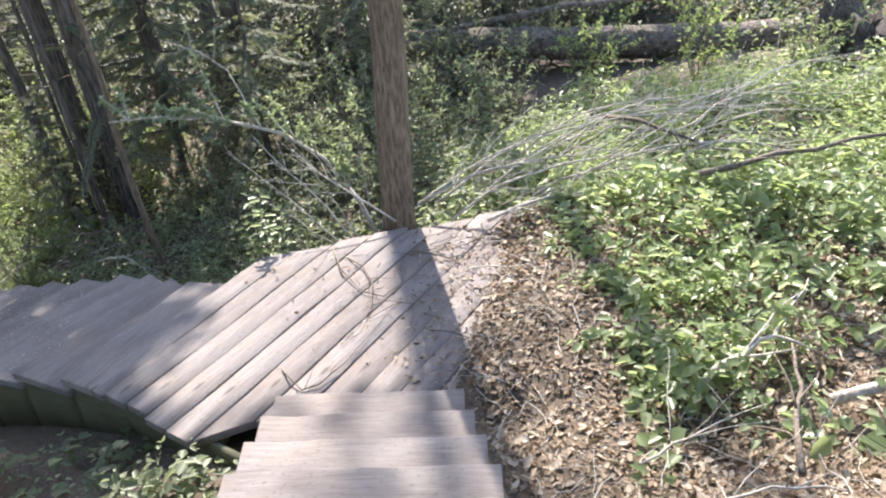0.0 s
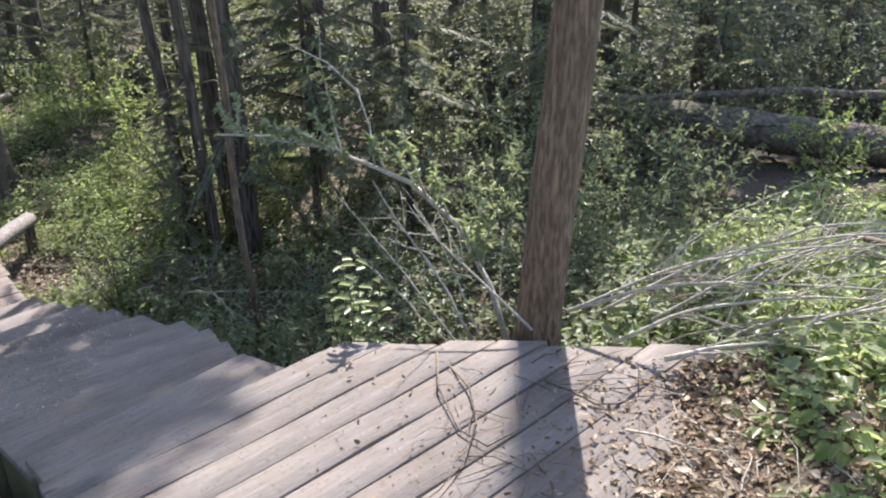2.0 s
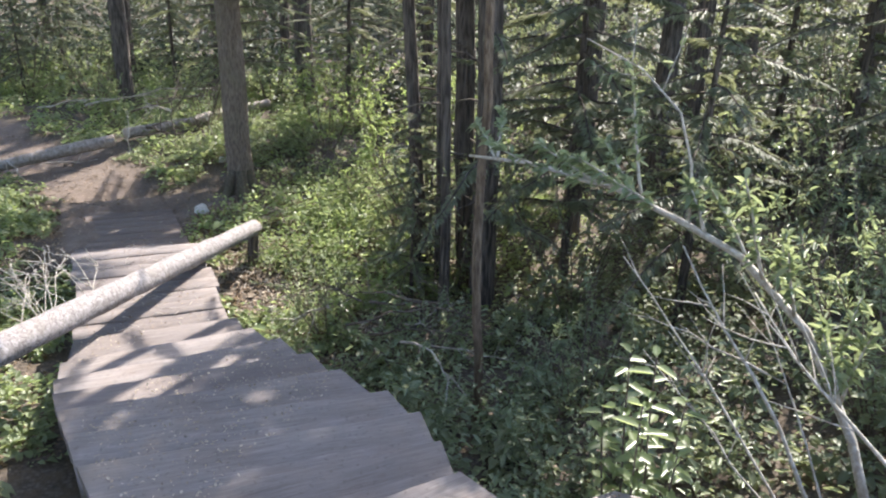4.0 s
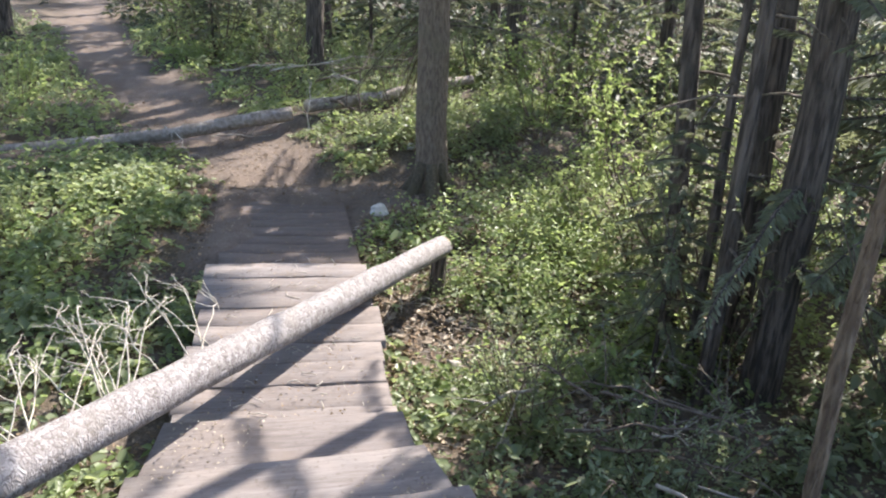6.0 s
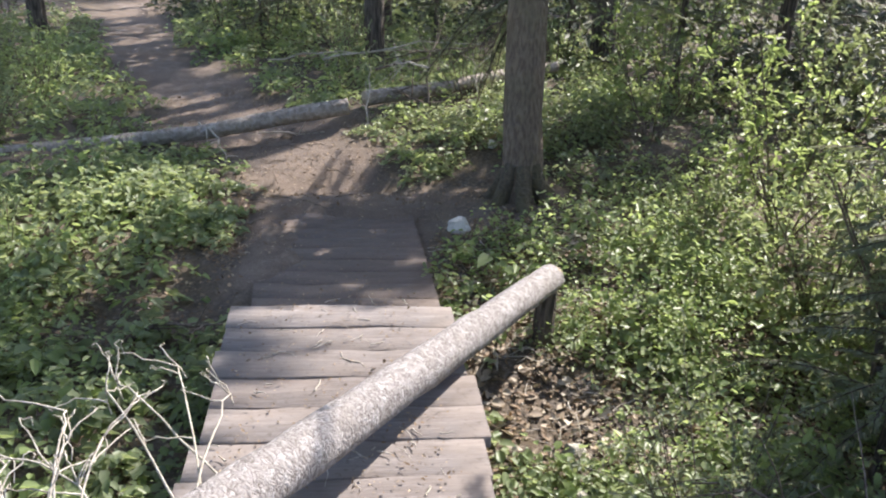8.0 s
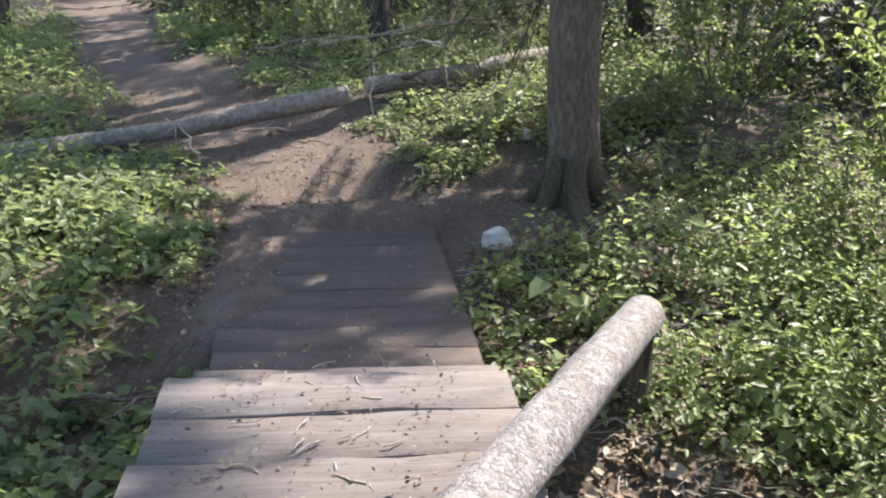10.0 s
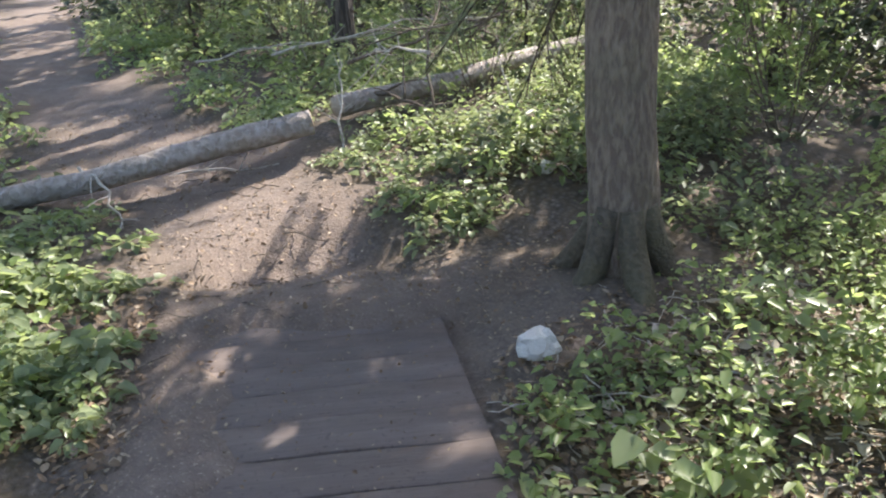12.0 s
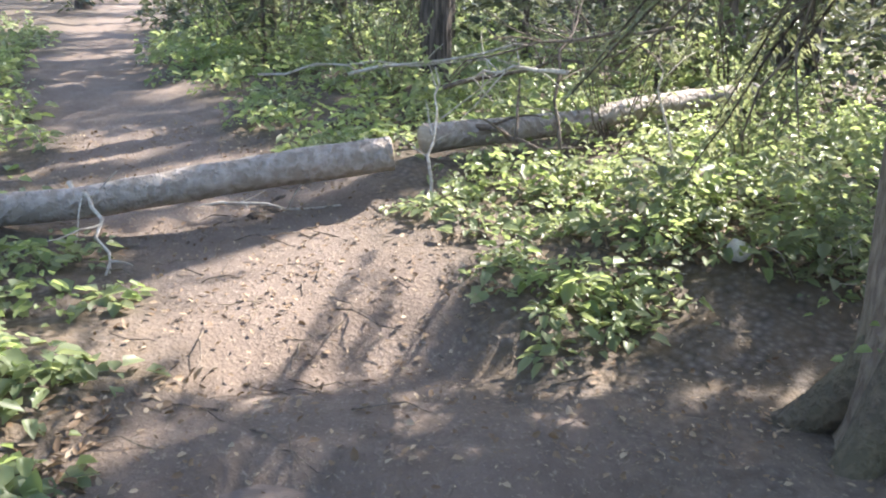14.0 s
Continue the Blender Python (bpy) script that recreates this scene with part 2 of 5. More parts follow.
def thing(name, at, label, category, group="", kind="", rz=0.0, scale=1.0):
    ob = new(name)
    ob.empty_display_size = 0.1
    ob.matrix_world = pose(*at, 0, 0, rz) @ Matrix.Diagonal((scale, scale, scale, 1))
    return tagged(ob, label, category, group, kind)


def tube_arrays(points, radii, sides=8, rough=0.0, seed=0, cap=True):
    """A tapering tube along points as (verts, quads)."""
    r = np.random.default_rng(seed)
    pts = np.asarray(points, float)
    n = len(pts)
    t = np.gradient(pts, axis=0)
    t /= np.linalg.norm(t, axis=1)[:, None] + 1e-9
    ref = np.array([0.0, 0, 1]) if abs(t[:, 2]).mean() < 0.8 else np.array([1.0, 0, 0])
    a = np.cross(t, ref)
    a /= np.linalg.norm(a, axis=1)[:, None] + 1e-9
    b = np.cross(t, a)
    ang = np.linspace(0, 2 * np.pi, sides, endpoint=False)
    rad = np.asarray(radii, float)[:, None] * (1 + rough * r.standard_normal((n, sides)))
    v = pts[:, None] + rad[..., None] * (np.cos(ang)[None, :, None] * a[:, None] + np.sin(ang)[None, :, None] * b[:, None])
    v = v.reshape(-1, 3)
    i, j = np.meshgrid(np.arange(n - 1), np.arange(sides), indexing="ij")
    q = np.stack([i * sides + j, i * sides + (j + 1) % sides, (i + 1) * sides + (j + 1) % sides, (i + 1) * sides + j], -1).reshape(-1, 4)
    if cap:
        v = np.vstack([v, pts[0], pts[-1]])
        js = np.arange(sides)
        c0, c1 = n * sides, n * sides + 1
        q = np.vstack([q, np.stack([np.full(sides, c0), (js + 1) % sides, js, np.full(sides, c0)], -1)[:0]])
        e = (n - 1) * sides
        half = np.arange(0, sides - 1, 2)
        q = np.vstack([q, np.stack([np.full(len(half), c0), (half + 2) % sides, half + 1, half], -1),
                       np.stack([np.full(len(half), c1), e + half, e + half + 1, e + (half + 2) % sides], -1)])
    return v, q


def join(parts):
    vs, fs, k = [], [], 0
    for v, f in parts:
        vs.append(v)
        fs.append(np.asarray(f) + k)
        k += len(v)
    return np.vstack(vs), np.vstack(fs)


def bent(p0, p1, n, sag=0.0, wob=0.0, seed=0):
    """n points from p0 to p1, sagging (or rising) in the middle and wandering a little."""
    r = np.random.default_rng(seed)
    s = np.linspace(0, 1, n)
    p = np.outer(1 - s, p0) + np.outer(s, p1)
    p[:, 2] += 4 * sag * s * (1 - s)
    w = np.cumsum(r.standard_normal((n, 3)), 0) * wob
    return p + w - np.outer(s, w[-1]) - np.outer(1 - s, w[0])


def unit(v):
    return v / (np.linalg.norm(v, axis=-1, keepdims=True) + 1e-9)


def leaf_arrays(base, along, up, length, width, fold=0.25, droop=0.25):
    """Folded, drooping leaves of six corners: two quads each."""
    along = unit(along)
    side = unit(np.cross(along, up))
    nrm = np.cross(side, along)
    L, W = length[:, None], width[:, None]
    down = np.array([0, 0, -1.0])
    p1 = base + along * L * 0.28 + nrm * W * fold
    p2 = base + along * L * 0.68 + nrm * W * fold * 0.7 + down * L * droop * 0.35
    v = np.stack([base, p1 - side * W * 0.46, p2 - side * W * 0.40, base + along * L + down * L * droop,
                  p2 + side * W * 0.40, p1 + side * W * 0.46], 1).reshape(-1, 3)
    k = np.arange(len(base))[:, None] * 6
    f = np.concatenate([k + np.array([0, 1, 2, 3]), k + np.array([0, 3, 4, 5])], 1).reshape(-1, 4)
    return v, f


def herbs(points, count, height, spread, size, seed, slim=0.55):
    """Low leafy plants at the points: leaves in tiers on unseen stems."""
    r = np.random.default_rng(seed)
    n = len(points)
    P = np.repeat(points, count, 0)
    h = np.repeat(height * r.uniform(0.3, 1.5, n) ** 1.3, count)
    s = np.repeat(r.uniform(0.6, 1.35, n), count)
    lift = r.beta(2.2, 1.3, n * count)
    ang = r.uniform(0, 2 * np.pi, n * count)
    rad = spread * s * r.uniform(0.1, 1.0, n * count) * (1.1 - 0.5 * lift)
    d = np.stack([np.cos(ang), np.sin(ang), np.zeros_like(ang)], -1)
    base = P + d * rad[:, None] + np.array([0, 0, 1.0]) * (h * lift)[:, None]
    along = d + np.array([0, 0, 1.0]) * r.normal(0.08, 0.25, n * count)[:, None] + 0.28 * r.standard_normal((n * count, 3))
    up = np.array([0, 0, 1.0]) + 0.27 * r.standard_normal((n * count, 3))
    L = size * s * np.clip(0.85 * np.exp(0.45 * r.standard_normal(n * count)), 0.3, 1.45)
    return leaf_arrays(base, along, up, L, L * slim * r.uniform(0.8, 1.2, n * count))


# ---- the lie of the land ----
PLAT_Z = -1.42
KNOTS = np.array([
    (0, -2, 0.05), (-2.5, -1, -0.5), (2, 0, -0.15), (1.2, 1.6, -0.75), (0.9, 2.8, -1.25), (1.4, 3.4, -1.30), (0.6, 4.3, -1.40),
    (2.4, 4.6, -1.25), (1.2, 5.6, -1.45), (2.6, 6.6, -1.35), (0.4, 6.6, -1.75), (1.6, 8.2, -1.75), (0, 9, -2.45), (0.8, 11, -2.2),
    (-1.2, 6.4, -2.5), (-2.2, 6.4, -2.9), (-3.6, 7.3, -2.95), (-3.2, 9.5, -2.8), (-5.6, 8.2, -2.98), (-5.7, 7.3, -2.95), (-6.45, 8.0, -2.76),
    (-7.6, 8.3, -2.57), (-7.8, 9.1, -2.61), (-7.4, 9.9, -2.70), (-8.7, 9.7, -2.36), (-8.5, 8.9, -2.58), (-9.5, 9.3, -2.50), (-8.4, 10.6, -2.32), (-9.0, 8.0, -2.60), (-7.0, 7.9, -2.60), (-10.6, 7.8, -2.60), (-10.0, 9.3, -2.45),
    (-12.6, 9.6, -2.45), (-12.5, 7.2, -2.55), (-16, 9.2, -2.45), (-7.6, 6.1, -2.8), (-6.2, 4.9, -2.7), (-4.6, 4.0, -2.35), (-3.0, 2.9, -1.95),
    (-1.9, 2.2, -1.45), (-9.2, 6.4, -2.62), (-6.2, 2.6, -1.9), (-2.6, 0.6, -0.9)])
FAR = np.array([(-24, 12, -2.3), (-14, 18, -2.3), (0, 20, -2.0), (12, 14, -1.2), (10, 2, -0.6), (0, -12, 0.3), (-12, -2, -1.0), (-22, 2, -1.8)])
WALKWAY = np.array([(0.2, -1.2, -0.1), (-0.1, 0.2, -0.05), (-0.6, 3.1, -1.36), (-0.9, 4.1, -1.42), (-1.9, 4.2, -1.45), (-2.6, 4.4, -1.55), (-3.55, 4.9, -1.8),
                    (-4.3, 5.3, -2.04), (-5.1, 5.8, -2.26), (-6.65, 6.78, -2.36), (-7.0, 7.0, -2.56), (-8.6, 8.05, -2.62)])
TRAIL = np.array([(-8.4, 7.9), (-9.2, 8.2), (-10.4, 8.35), (-11.5, 8.6), (-13.2, 8.6), (-15.5, 9.0), (-19.5, 10.2), (-27, 13), (-40, 20)])


def along_line(x, y, line):
    """The distance to a polyline, and the height of its nearest point where it has one."""
    best, zz = np.full(x.shape, 1e9), np.zeros(x.shape)
    for a, b in zip(line[:-1], line[1:]):
        ab = b[:2] - a[:2]
        s = np.clip(((x - a[0]) * ab[0] + (y - a[1]) * ab[1]) / (ab @ ab), 0, 1)
        d = np.hypot(x - a[0] - s * ab[0], y - a[1] - s * ab[1])
        near = d < best
        best = np.where(near, d, best)
        if len(a) > 2:
            zz = np.where(near, a[2] + s * (b[2] - a[2]), zz)
    return best, zz


def soil_cover(x, y):
    """1 where trodden soil has drifted over the edge and the end of the sunken boards."""
    off = (x + 7.0) * -0.549 + (y - 7.0) * -0.836
    run = (x + 7.0) * -0.836 + (y - 7.0) * 0.549
    side = np.clip((off - 0.27 - 0.07 * np.sin(5.0 * run) - 0.04 * np.sin(13.0 * run)) / 0.12, 0, 1) * np.clip((run - 0.25) / 0.3, 0, 1)
    end = np.clip((run - 1.62 - 0.06 * np.sin(7.0 * off)) / 0.12, 0, 1)
    return np.maximum(side, end) * np.clip((0.85 - np.abs(off)) / 0.3, 0, 1) * np.clip((2.3 - run) / 0.3, 0, 1)


def ground_z(x, y, rough=True):
    x, y = np.asarray(x, float), np.asarray(y, float)
    num, den = np.zeros(x.shape), np.zeros(x.shape)
    for pts, soft in ((KNOTS, 0.30), (FAR, 9.0)):
        for kx, ky, kz in pts:
            w = 1.0 / ((x - kx) ** 2 + (y - ky) ** 2 + soft) ** 1.6
            num, den = num + w * kz, den + w
    z = num / den
    d, zw = along_line(x, y, WALKWAY)
    low = np.clip((-6.9 - x) / 0.4, 0, 1)
    under = np.clip((1.15 - 0.43 * low - d) / (0.45 - 0.27 * low), 0, 1)
    sunk = 0.14 - 0.085 * low - 0.02 * np.clip((-7.7 - x) / 0.6, 0, 1)
    z = np.where(z > zw - sunk, z + (zw - sunk - z) * under, z)
    edge_x = np.clip(-0.30 + 0.28 * (y - 3.6), -0.35, -0.04)
    spill = np.clip((x - edge_x) / 0.22, 0, 1) * np.clip((y - 3.0) / 0.3, 0, 1) * np.clip((5.5 - y) / 0.3, 0, 1)
    z = z + spill * (np.minimum(-1.27, PLAT_Z - 0.01 + 0.2 * (x - edge_x)) - z)
    dt, _ = along_line(x, y, TRAIL)
    flat = np.clip((0.9 - dt) / 0.5, 0, 1)
    if rough:
        bumps = 0.035 * np.sin(3.1 * x + 1.7 * y) * np.sin(2.3 * y - 1.1 * x) + 0.02 * np.sin(7.3 * x - 4.1 * y) * np.sin(6.1 * y + 2.0 * x)
        z = z + bumps * (1 - 0.8 * flat) * (1 - under)
        z = z - 0.03 * flat
    cover = soil_cover(x, y)
    z = z + cover * (-2.572 - 0.026 * np.clip((-7.1 - x) / 1.6, 0, 1) - z)
    return z


def worn(x, y):
    """1 on bare trodden soil, 0 under litter and plants."""
    d, _ = along_line(x, y, TRAIL)
    edge = 0.66 + 0.16 * np.sin(2.1 * x + 0.6) * np.cos(1.7 * y) + 0.1 * np.sin(6.3 * x + 4.0 * y)
    bare = np.clip((edge - d) / 0.3, 0, 1)
    by_tree = 0.5 * np.clip((0.75 - np.hypot(x + 7.95, y - 8.45)) / 0.4, 0, 1)
    return np.maximum(np.maximum(bare, by_tree), soil_cover(x, y))


def axis_steps(lo, hi, step, reach):
    mid = np.arange(lo, hi + 1e-6, step)
    out, d = [], step
    while sum(out) < reach:
        d *= 1.25
        out.append(d)
    out = np.cumsum(out)
    return np.concatenate([lo - out[::-1], mid, hi + out])


gx, gy = axis_steps(-16, 4.5, 0.11, 400), axis_steps(-1.5, 13, 0.11, 400)
mx, my = np.meshgrid(gx, gy, indexing="ij")
mz = ground_z(mx, my)
mz = mz + 0.008 * rng.standard_normal(mz.shape)
ii, jj = np.meshgrid(np.arange(len(gx) - 1), np.arange(len(gy) - 1), indexing="ij")
kk = ii * len(gy) + jj
ground_me = mesh_np("ground", np.stack([mx, my, mz], -1).reshape(-1, 3), np.stack([kk, kk + len(gy), kk + len(gy) + 1, kk + 1], -1).reshape(-1, 4), GROUND, True)
at = ground_me.attributes.new("worn", "FLOAT", "POINT")
at.data.foreach_set("value", worn(mx, my).ravel().astype(np.float32))
tagged(new("ground", ground_me), "brown forest floor with leaf litter and trodden soil", "ground", kind="structure")


# ---- timber walkway ----
def plank(name, a0, a1, b0, b1, z, parent, mat, thick=0.05, seed=0):
    """A worn plank whose near edge runs a0-a1 and far edge b0-b1, top at z. Its own x axis runs along it."""
    r = np.random.default_rng(seed)
    a0, a1, b0, b1 = (np.array(p[:2], float) for p in (a0, a1, b0, b1))
    c = (a0 + a1 + b0 + b1) / 4
    d = unit((a1 - a0) + (b1 - b0))
    e = np.array([-d[1], d[0]])
    loc = lambda p: np.array([(p - c) @ d, (p - c) @ e])
    n = 7
    s = np.linspace(0, 1, n)[:, None]
    near, far = loc(a0) + s * (loc(a1) - loc(a0)), loc(b0) + s * (loc(b1) - loc(b0))
    if near[:, 1].mean() > far[:, 1].mean():
        near, far = far, near
    near[:, 1] += 0.004 * r.standard_normal(n)
    far[:, 1] += 0.004 * r.standard_normal(n)
    cup, warp = 0.0025 * r.standard_normal(), 0.003 * r.standard_normal(n)
    rows = []
    for k, (f, h) in enumerate(((0.0, -thick), (0.0, -0.003), (0.014, 0.0), (0.5, cup), (0.986, 0.0), (1.0, -0.003), (1.0, -thick))):
        p = near + f * (far - near)
        rows.append(np.column_stack([p, h + warp]))
    v = np.stack(rows, 1).reshape(-1, 3)
    m = len(rows)
    i, j = np.meshgrid(np.arange(n - 1), np.arange(m - 1), indexing="ij")
    k = i * m + j
    f = np.stack([k, k + m, k + m + 1, k + 1], -1).reshape(-1, 4)
    ends = [[0, 1, 5, 6], [1, 2, 4, 5]]
    o = (n - 1) * m
    f = np.vstack([f, ends, [[o + q for q in reversed(e_)] for e_ in ends]])
    ob = part(name, mesh_np(name, v, f, mat), parent)
    ob.matrix_world = pose(c[0], c[1], z, 0, 0, math.degrees(math.atan2(d[1], d[0])))
    return ob


def beam(name, p, q, w, h, parent, mat, seed=0):
    """A squared beam with its top centre line from p to q."""
    r = np.random.default_rng(seed)
    p, q = np.array(p, float), np.array(q, float)
    L = np.linalg.norm(q - p)
    n = 6
    xs = np.linspace(0, L, n)
    prof = [(-w / 2, -h), (-w / 2, -0.012), (-w / 2 + 0.012, 0), (w / 2 - 0.012, 0), (w / 2, -0.012), (w / 2, -h)]
    v = np.array([(x, a + 0.004 * r.standard_normal(), b) for x in xs for a, b in prof])
    m = len(prof)
    i, j = np.meshgrid(np.arange(n - 1), np.arange(m), indexing="ij")
    f = np.stack([i * m + j, (i + 1) * m + j, (i + 1) * m + (j + 1) % m, i * m + (j + 1) % m], -1).reshape(-1, 4)
    o = (n - 1) * m
    f = np.vstack([f, [[0, 1, 4, 5], [1, 2, 3, 4], [o + 5, o + 4, o + 1, o], [o + 4, o + 3, o + 2, o + 1]]])
    ob = part(name, mesh_np(name, v, f, mat), parent)
    dr = (q - p) / L
    ob.matrix_world = pose(*p, 0, -math.degrees(math.asin(dr[2])), math.degrees(math.atan2(dr[1], dr[0])))
    return ob


def lerp(a, b, s):
    return np.array(a, float) * (1 - s) + np.array(b, float) * s


# upper flight, climbing towards the start of the walk
stairs = thing("stairs", (0, 0, 0), "weathered grey timber steps descending a forest bank", "stairs", kind="structure")
RISE, GOING = 0.13, 0.31
for k in range(1, 12):
    yk = 3.25 - GOING * (k - 1)
    zk = PLAT_Z + RISE * k
    xl, xr = -1.10 + 0.018 * (k - 1), -0.12 + 0.055 * (k - 1)
    plank("tread", (xl, yk - GOING - 0.01, 0), (xr, yk - GOING - 0.06, 0), (xl - 0.01, yk + 0.03, 0), (xr, yk - 0.02, 0), zk, stairs, WOOD, 0.06, 100 + k)
    beam("riser", (xl + 0.03, yk - 0.01, zk - 0.05), (xr - 0.03, yk - 0.055, zk - 0.05), 0.035, 0.13, stairs, WOOD, 130 + k)
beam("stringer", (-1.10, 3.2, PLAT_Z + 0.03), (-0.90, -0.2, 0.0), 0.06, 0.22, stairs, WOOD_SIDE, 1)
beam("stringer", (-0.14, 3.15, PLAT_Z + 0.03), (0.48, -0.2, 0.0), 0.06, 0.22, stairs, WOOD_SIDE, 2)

# turning platform: long boards laid across the bend
platform = thing("platform", (0, 0, 0), "sunlit weathered plank landing at the bend of the walkway", "platform", kind="structure")
along_b = np.array([0.503, 0.864])
perp_b = np.array([0.864, -0.503])
for i in range(11):
    def edge_points(c):
        """Where the line perp = c crosses the inner edge and the outer edge."""
        o = perp_b * c
        a, d = np.array([-3.13, 4.2]), unit(np.array([1.84, -1.26]))
        nrm = np.array([-d[1], d[0]])
        s1 = ((a - o) @ nrm) / (along_b @ nrm)
        s2 = (3.24 - o[1]) / along_b[1]
        s_in = max(s1, s2) if o[0] + s2 * along_b[0] > -1.35 else s1
        a2, d2 = np.array([-1.74, 4.97]), unit(np.array([1.54, 0.33]))
        n2 = np.array([-d2[1], d2[0]])
        s_out = ((a2 - o) @ n2) / (along_b @ n2)
        return o + along_b * s_in, o + along_b * s_out
    c0, c1 = -3.872 + 0.1945 * i + 0.004, -3.872 + 0.1945 * (i + 1) - 0.004
    (p0, p1), (q0, q1) = edge_points(c0), edge_points(c1)
    j0, j1 = rng.uniform(-0.03, 0.02), rng.uniform(-0.04, 0.05)
    plank("board", p0 + along_b * j0, p1 + along_b * j1, q0 + along_b * j0, q1 + along_b * j1, PLAT_Z + rng.uniform(-0.006, 0.006), platform, WOOD, 0.05, 200 + i)
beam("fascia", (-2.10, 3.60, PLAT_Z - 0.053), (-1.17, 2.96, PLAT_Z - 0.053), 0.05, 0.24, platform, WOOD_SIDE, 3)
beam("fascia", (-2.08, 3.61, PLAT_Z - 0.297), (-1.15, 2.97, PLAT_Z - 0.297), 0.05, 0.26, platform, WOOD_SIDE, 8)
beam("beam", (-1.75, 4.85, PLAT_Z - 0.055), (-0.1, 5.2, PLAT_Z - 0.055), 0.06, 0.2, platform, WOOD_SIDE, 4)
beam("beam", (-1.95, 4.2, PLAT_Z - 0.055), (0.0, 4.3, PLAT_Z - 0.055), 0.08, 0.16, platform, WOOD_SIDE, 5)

# winding flight of low steps
winders = thing("winding_steps", (0, 0, 0), "low winding plank steps in grey weathered timber", "steps", kind="structure")
LEFT = [(-2.10, 3.57), (-2.60, 3.84), (-3.05, 4.06), (-3.45, 4.22), (-3.82, 4.40), (-4.15, 4.55), (-4.45, 4.70), (-4.72, 4.86), (-5.02, 5.08), (-5.38, 5.39)]
RIGHT = [(-1.72, 4.78), (-2.10, 4.87), (-2.33, 5.10), (-2.60, 5.34), (-2.91, 5.51), (-3.33, 5.65), (-3.70, 5.82), (-4.09, 5.97), (-4.46, 6.08), (-4.80, 6.25)]
for i in range(9):
    zt = -1.50 - 0.09 * i
    l0, r0, l1, r1 = (np.array(p) for p in (LEFT[i], RIGHT[i], LEFT[i + 1], RIGHT[i + 1]))
    back = (l0 - l1) * 0.06
    plank("tread", l0 + back, r0 + back, l1, r1, zt, winders, WOOD, 0.05, 300 + i)
    u_ = unit(r1 - l1) * 0.05
    back = unit(l0 - l1) * 0.03
    beam("riser", (*(l1 + u_ + back), zt - 0.05), (*(r1 - u_ + back), zt - 0.05), 0.03, 0.08, winders, WOOD_SIDE, 320 + i)
for side in (LEFT, RIGHT):
    for i in range(9):
        a, b = np.array(side[i]), np.array(side[i + 1])
        inward = 0.06 * unit(np.array(RIGHT[i]) - np.array(LEFT[i])) * (1 if side is LEFT else -1)
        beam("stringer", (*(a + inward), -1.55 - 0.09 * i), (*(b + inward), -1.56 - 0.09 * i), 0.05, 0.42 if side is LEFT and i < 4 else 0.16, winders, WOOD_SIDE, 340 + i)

# lower landing
landing = thing("landing", (0, 0, 0), "short grey plank walkway littered with bark crumbs", "walkway", kind="structure")
N_L, N_R = (-7.0, 6.41), (-6.38, 7.25)
for i in range(9):
    l0, l1 = lerp(LEFT[9], N_L, i / 9), lerp(LEFT[9], N_L, (i + 1) / 9)
    r0, r1 = lerp(RIGHT[9], N_R, i / 9), lerp(RIGHT[9], N_R, (i + 1) / 9)
    gap = (l1 - l0) * 0.012
    w = unit(r1 - l1) * rng.uniform(-0.03, 0.03)
    plank("board", l0 + gap + w, r0 + gap + w, l1 - gap + w, r1 - gap + w, -2.325 + rng.uniform(-0.006, 0.006), landing, WOOD, 0.05, 400 + i)
beam("stringer", (-5.33, 5.45, -2.38), (-6.90, 6.42, -2.38), 0.06, 0.22, landing, WOOD_SIDE, 6)
beam("stringer", (-4.84, 6.17, -2.38), (-6.40, 7.15, -2.38), 0.06, 0.22, landing, WOOD_SIDE, 7)
# one step down and the last boards, half sunk in the soil
lower = thing("lower_boards", (0, 0, 0), "muddy dark plank boards level with the trail soil", "walkway", kind="structure")
M_L, M_R, E_L, E_R = (-7.21, 6.58), (-6.58, 7.40), (-8.85, 7.48), (-8.22, 8.38)
plank("tread", N_L, N_R, M_L, M_R, -2.455, lower, WOOD, 0.06, 431)
beam("riser", (-6.95, 6.39, -2.375), (-6.40, 7.20, -2.375), 0.03, 0.09, lower, WOOD_SIDE, 432)
beam("riser", (-7.15, 6.57, -2.51), (-6.60, 7.36, -2.51), 0.03, 0.09, lower, WOOD_SIDE, 433)
for i in range(10):
    l0, l1, r0, r1 = lerp(M_L, E_L, i / 10), lerp(M_L, E_L, (i + 1) / 10), lerp(M_R, E_R, i / 10), lerp(M_R, E_R, (i + 1) / 10)
    gap = (l1 - l0) * 0.008
    plank("board", l0 + gap, r0 + gap, l1 - gap, r1 - gap, -2.59 - 0.004 * i + rng.uniform(-0.004, 0.004), lower, WOOD_DIRTY, 0.05, 440 + i)


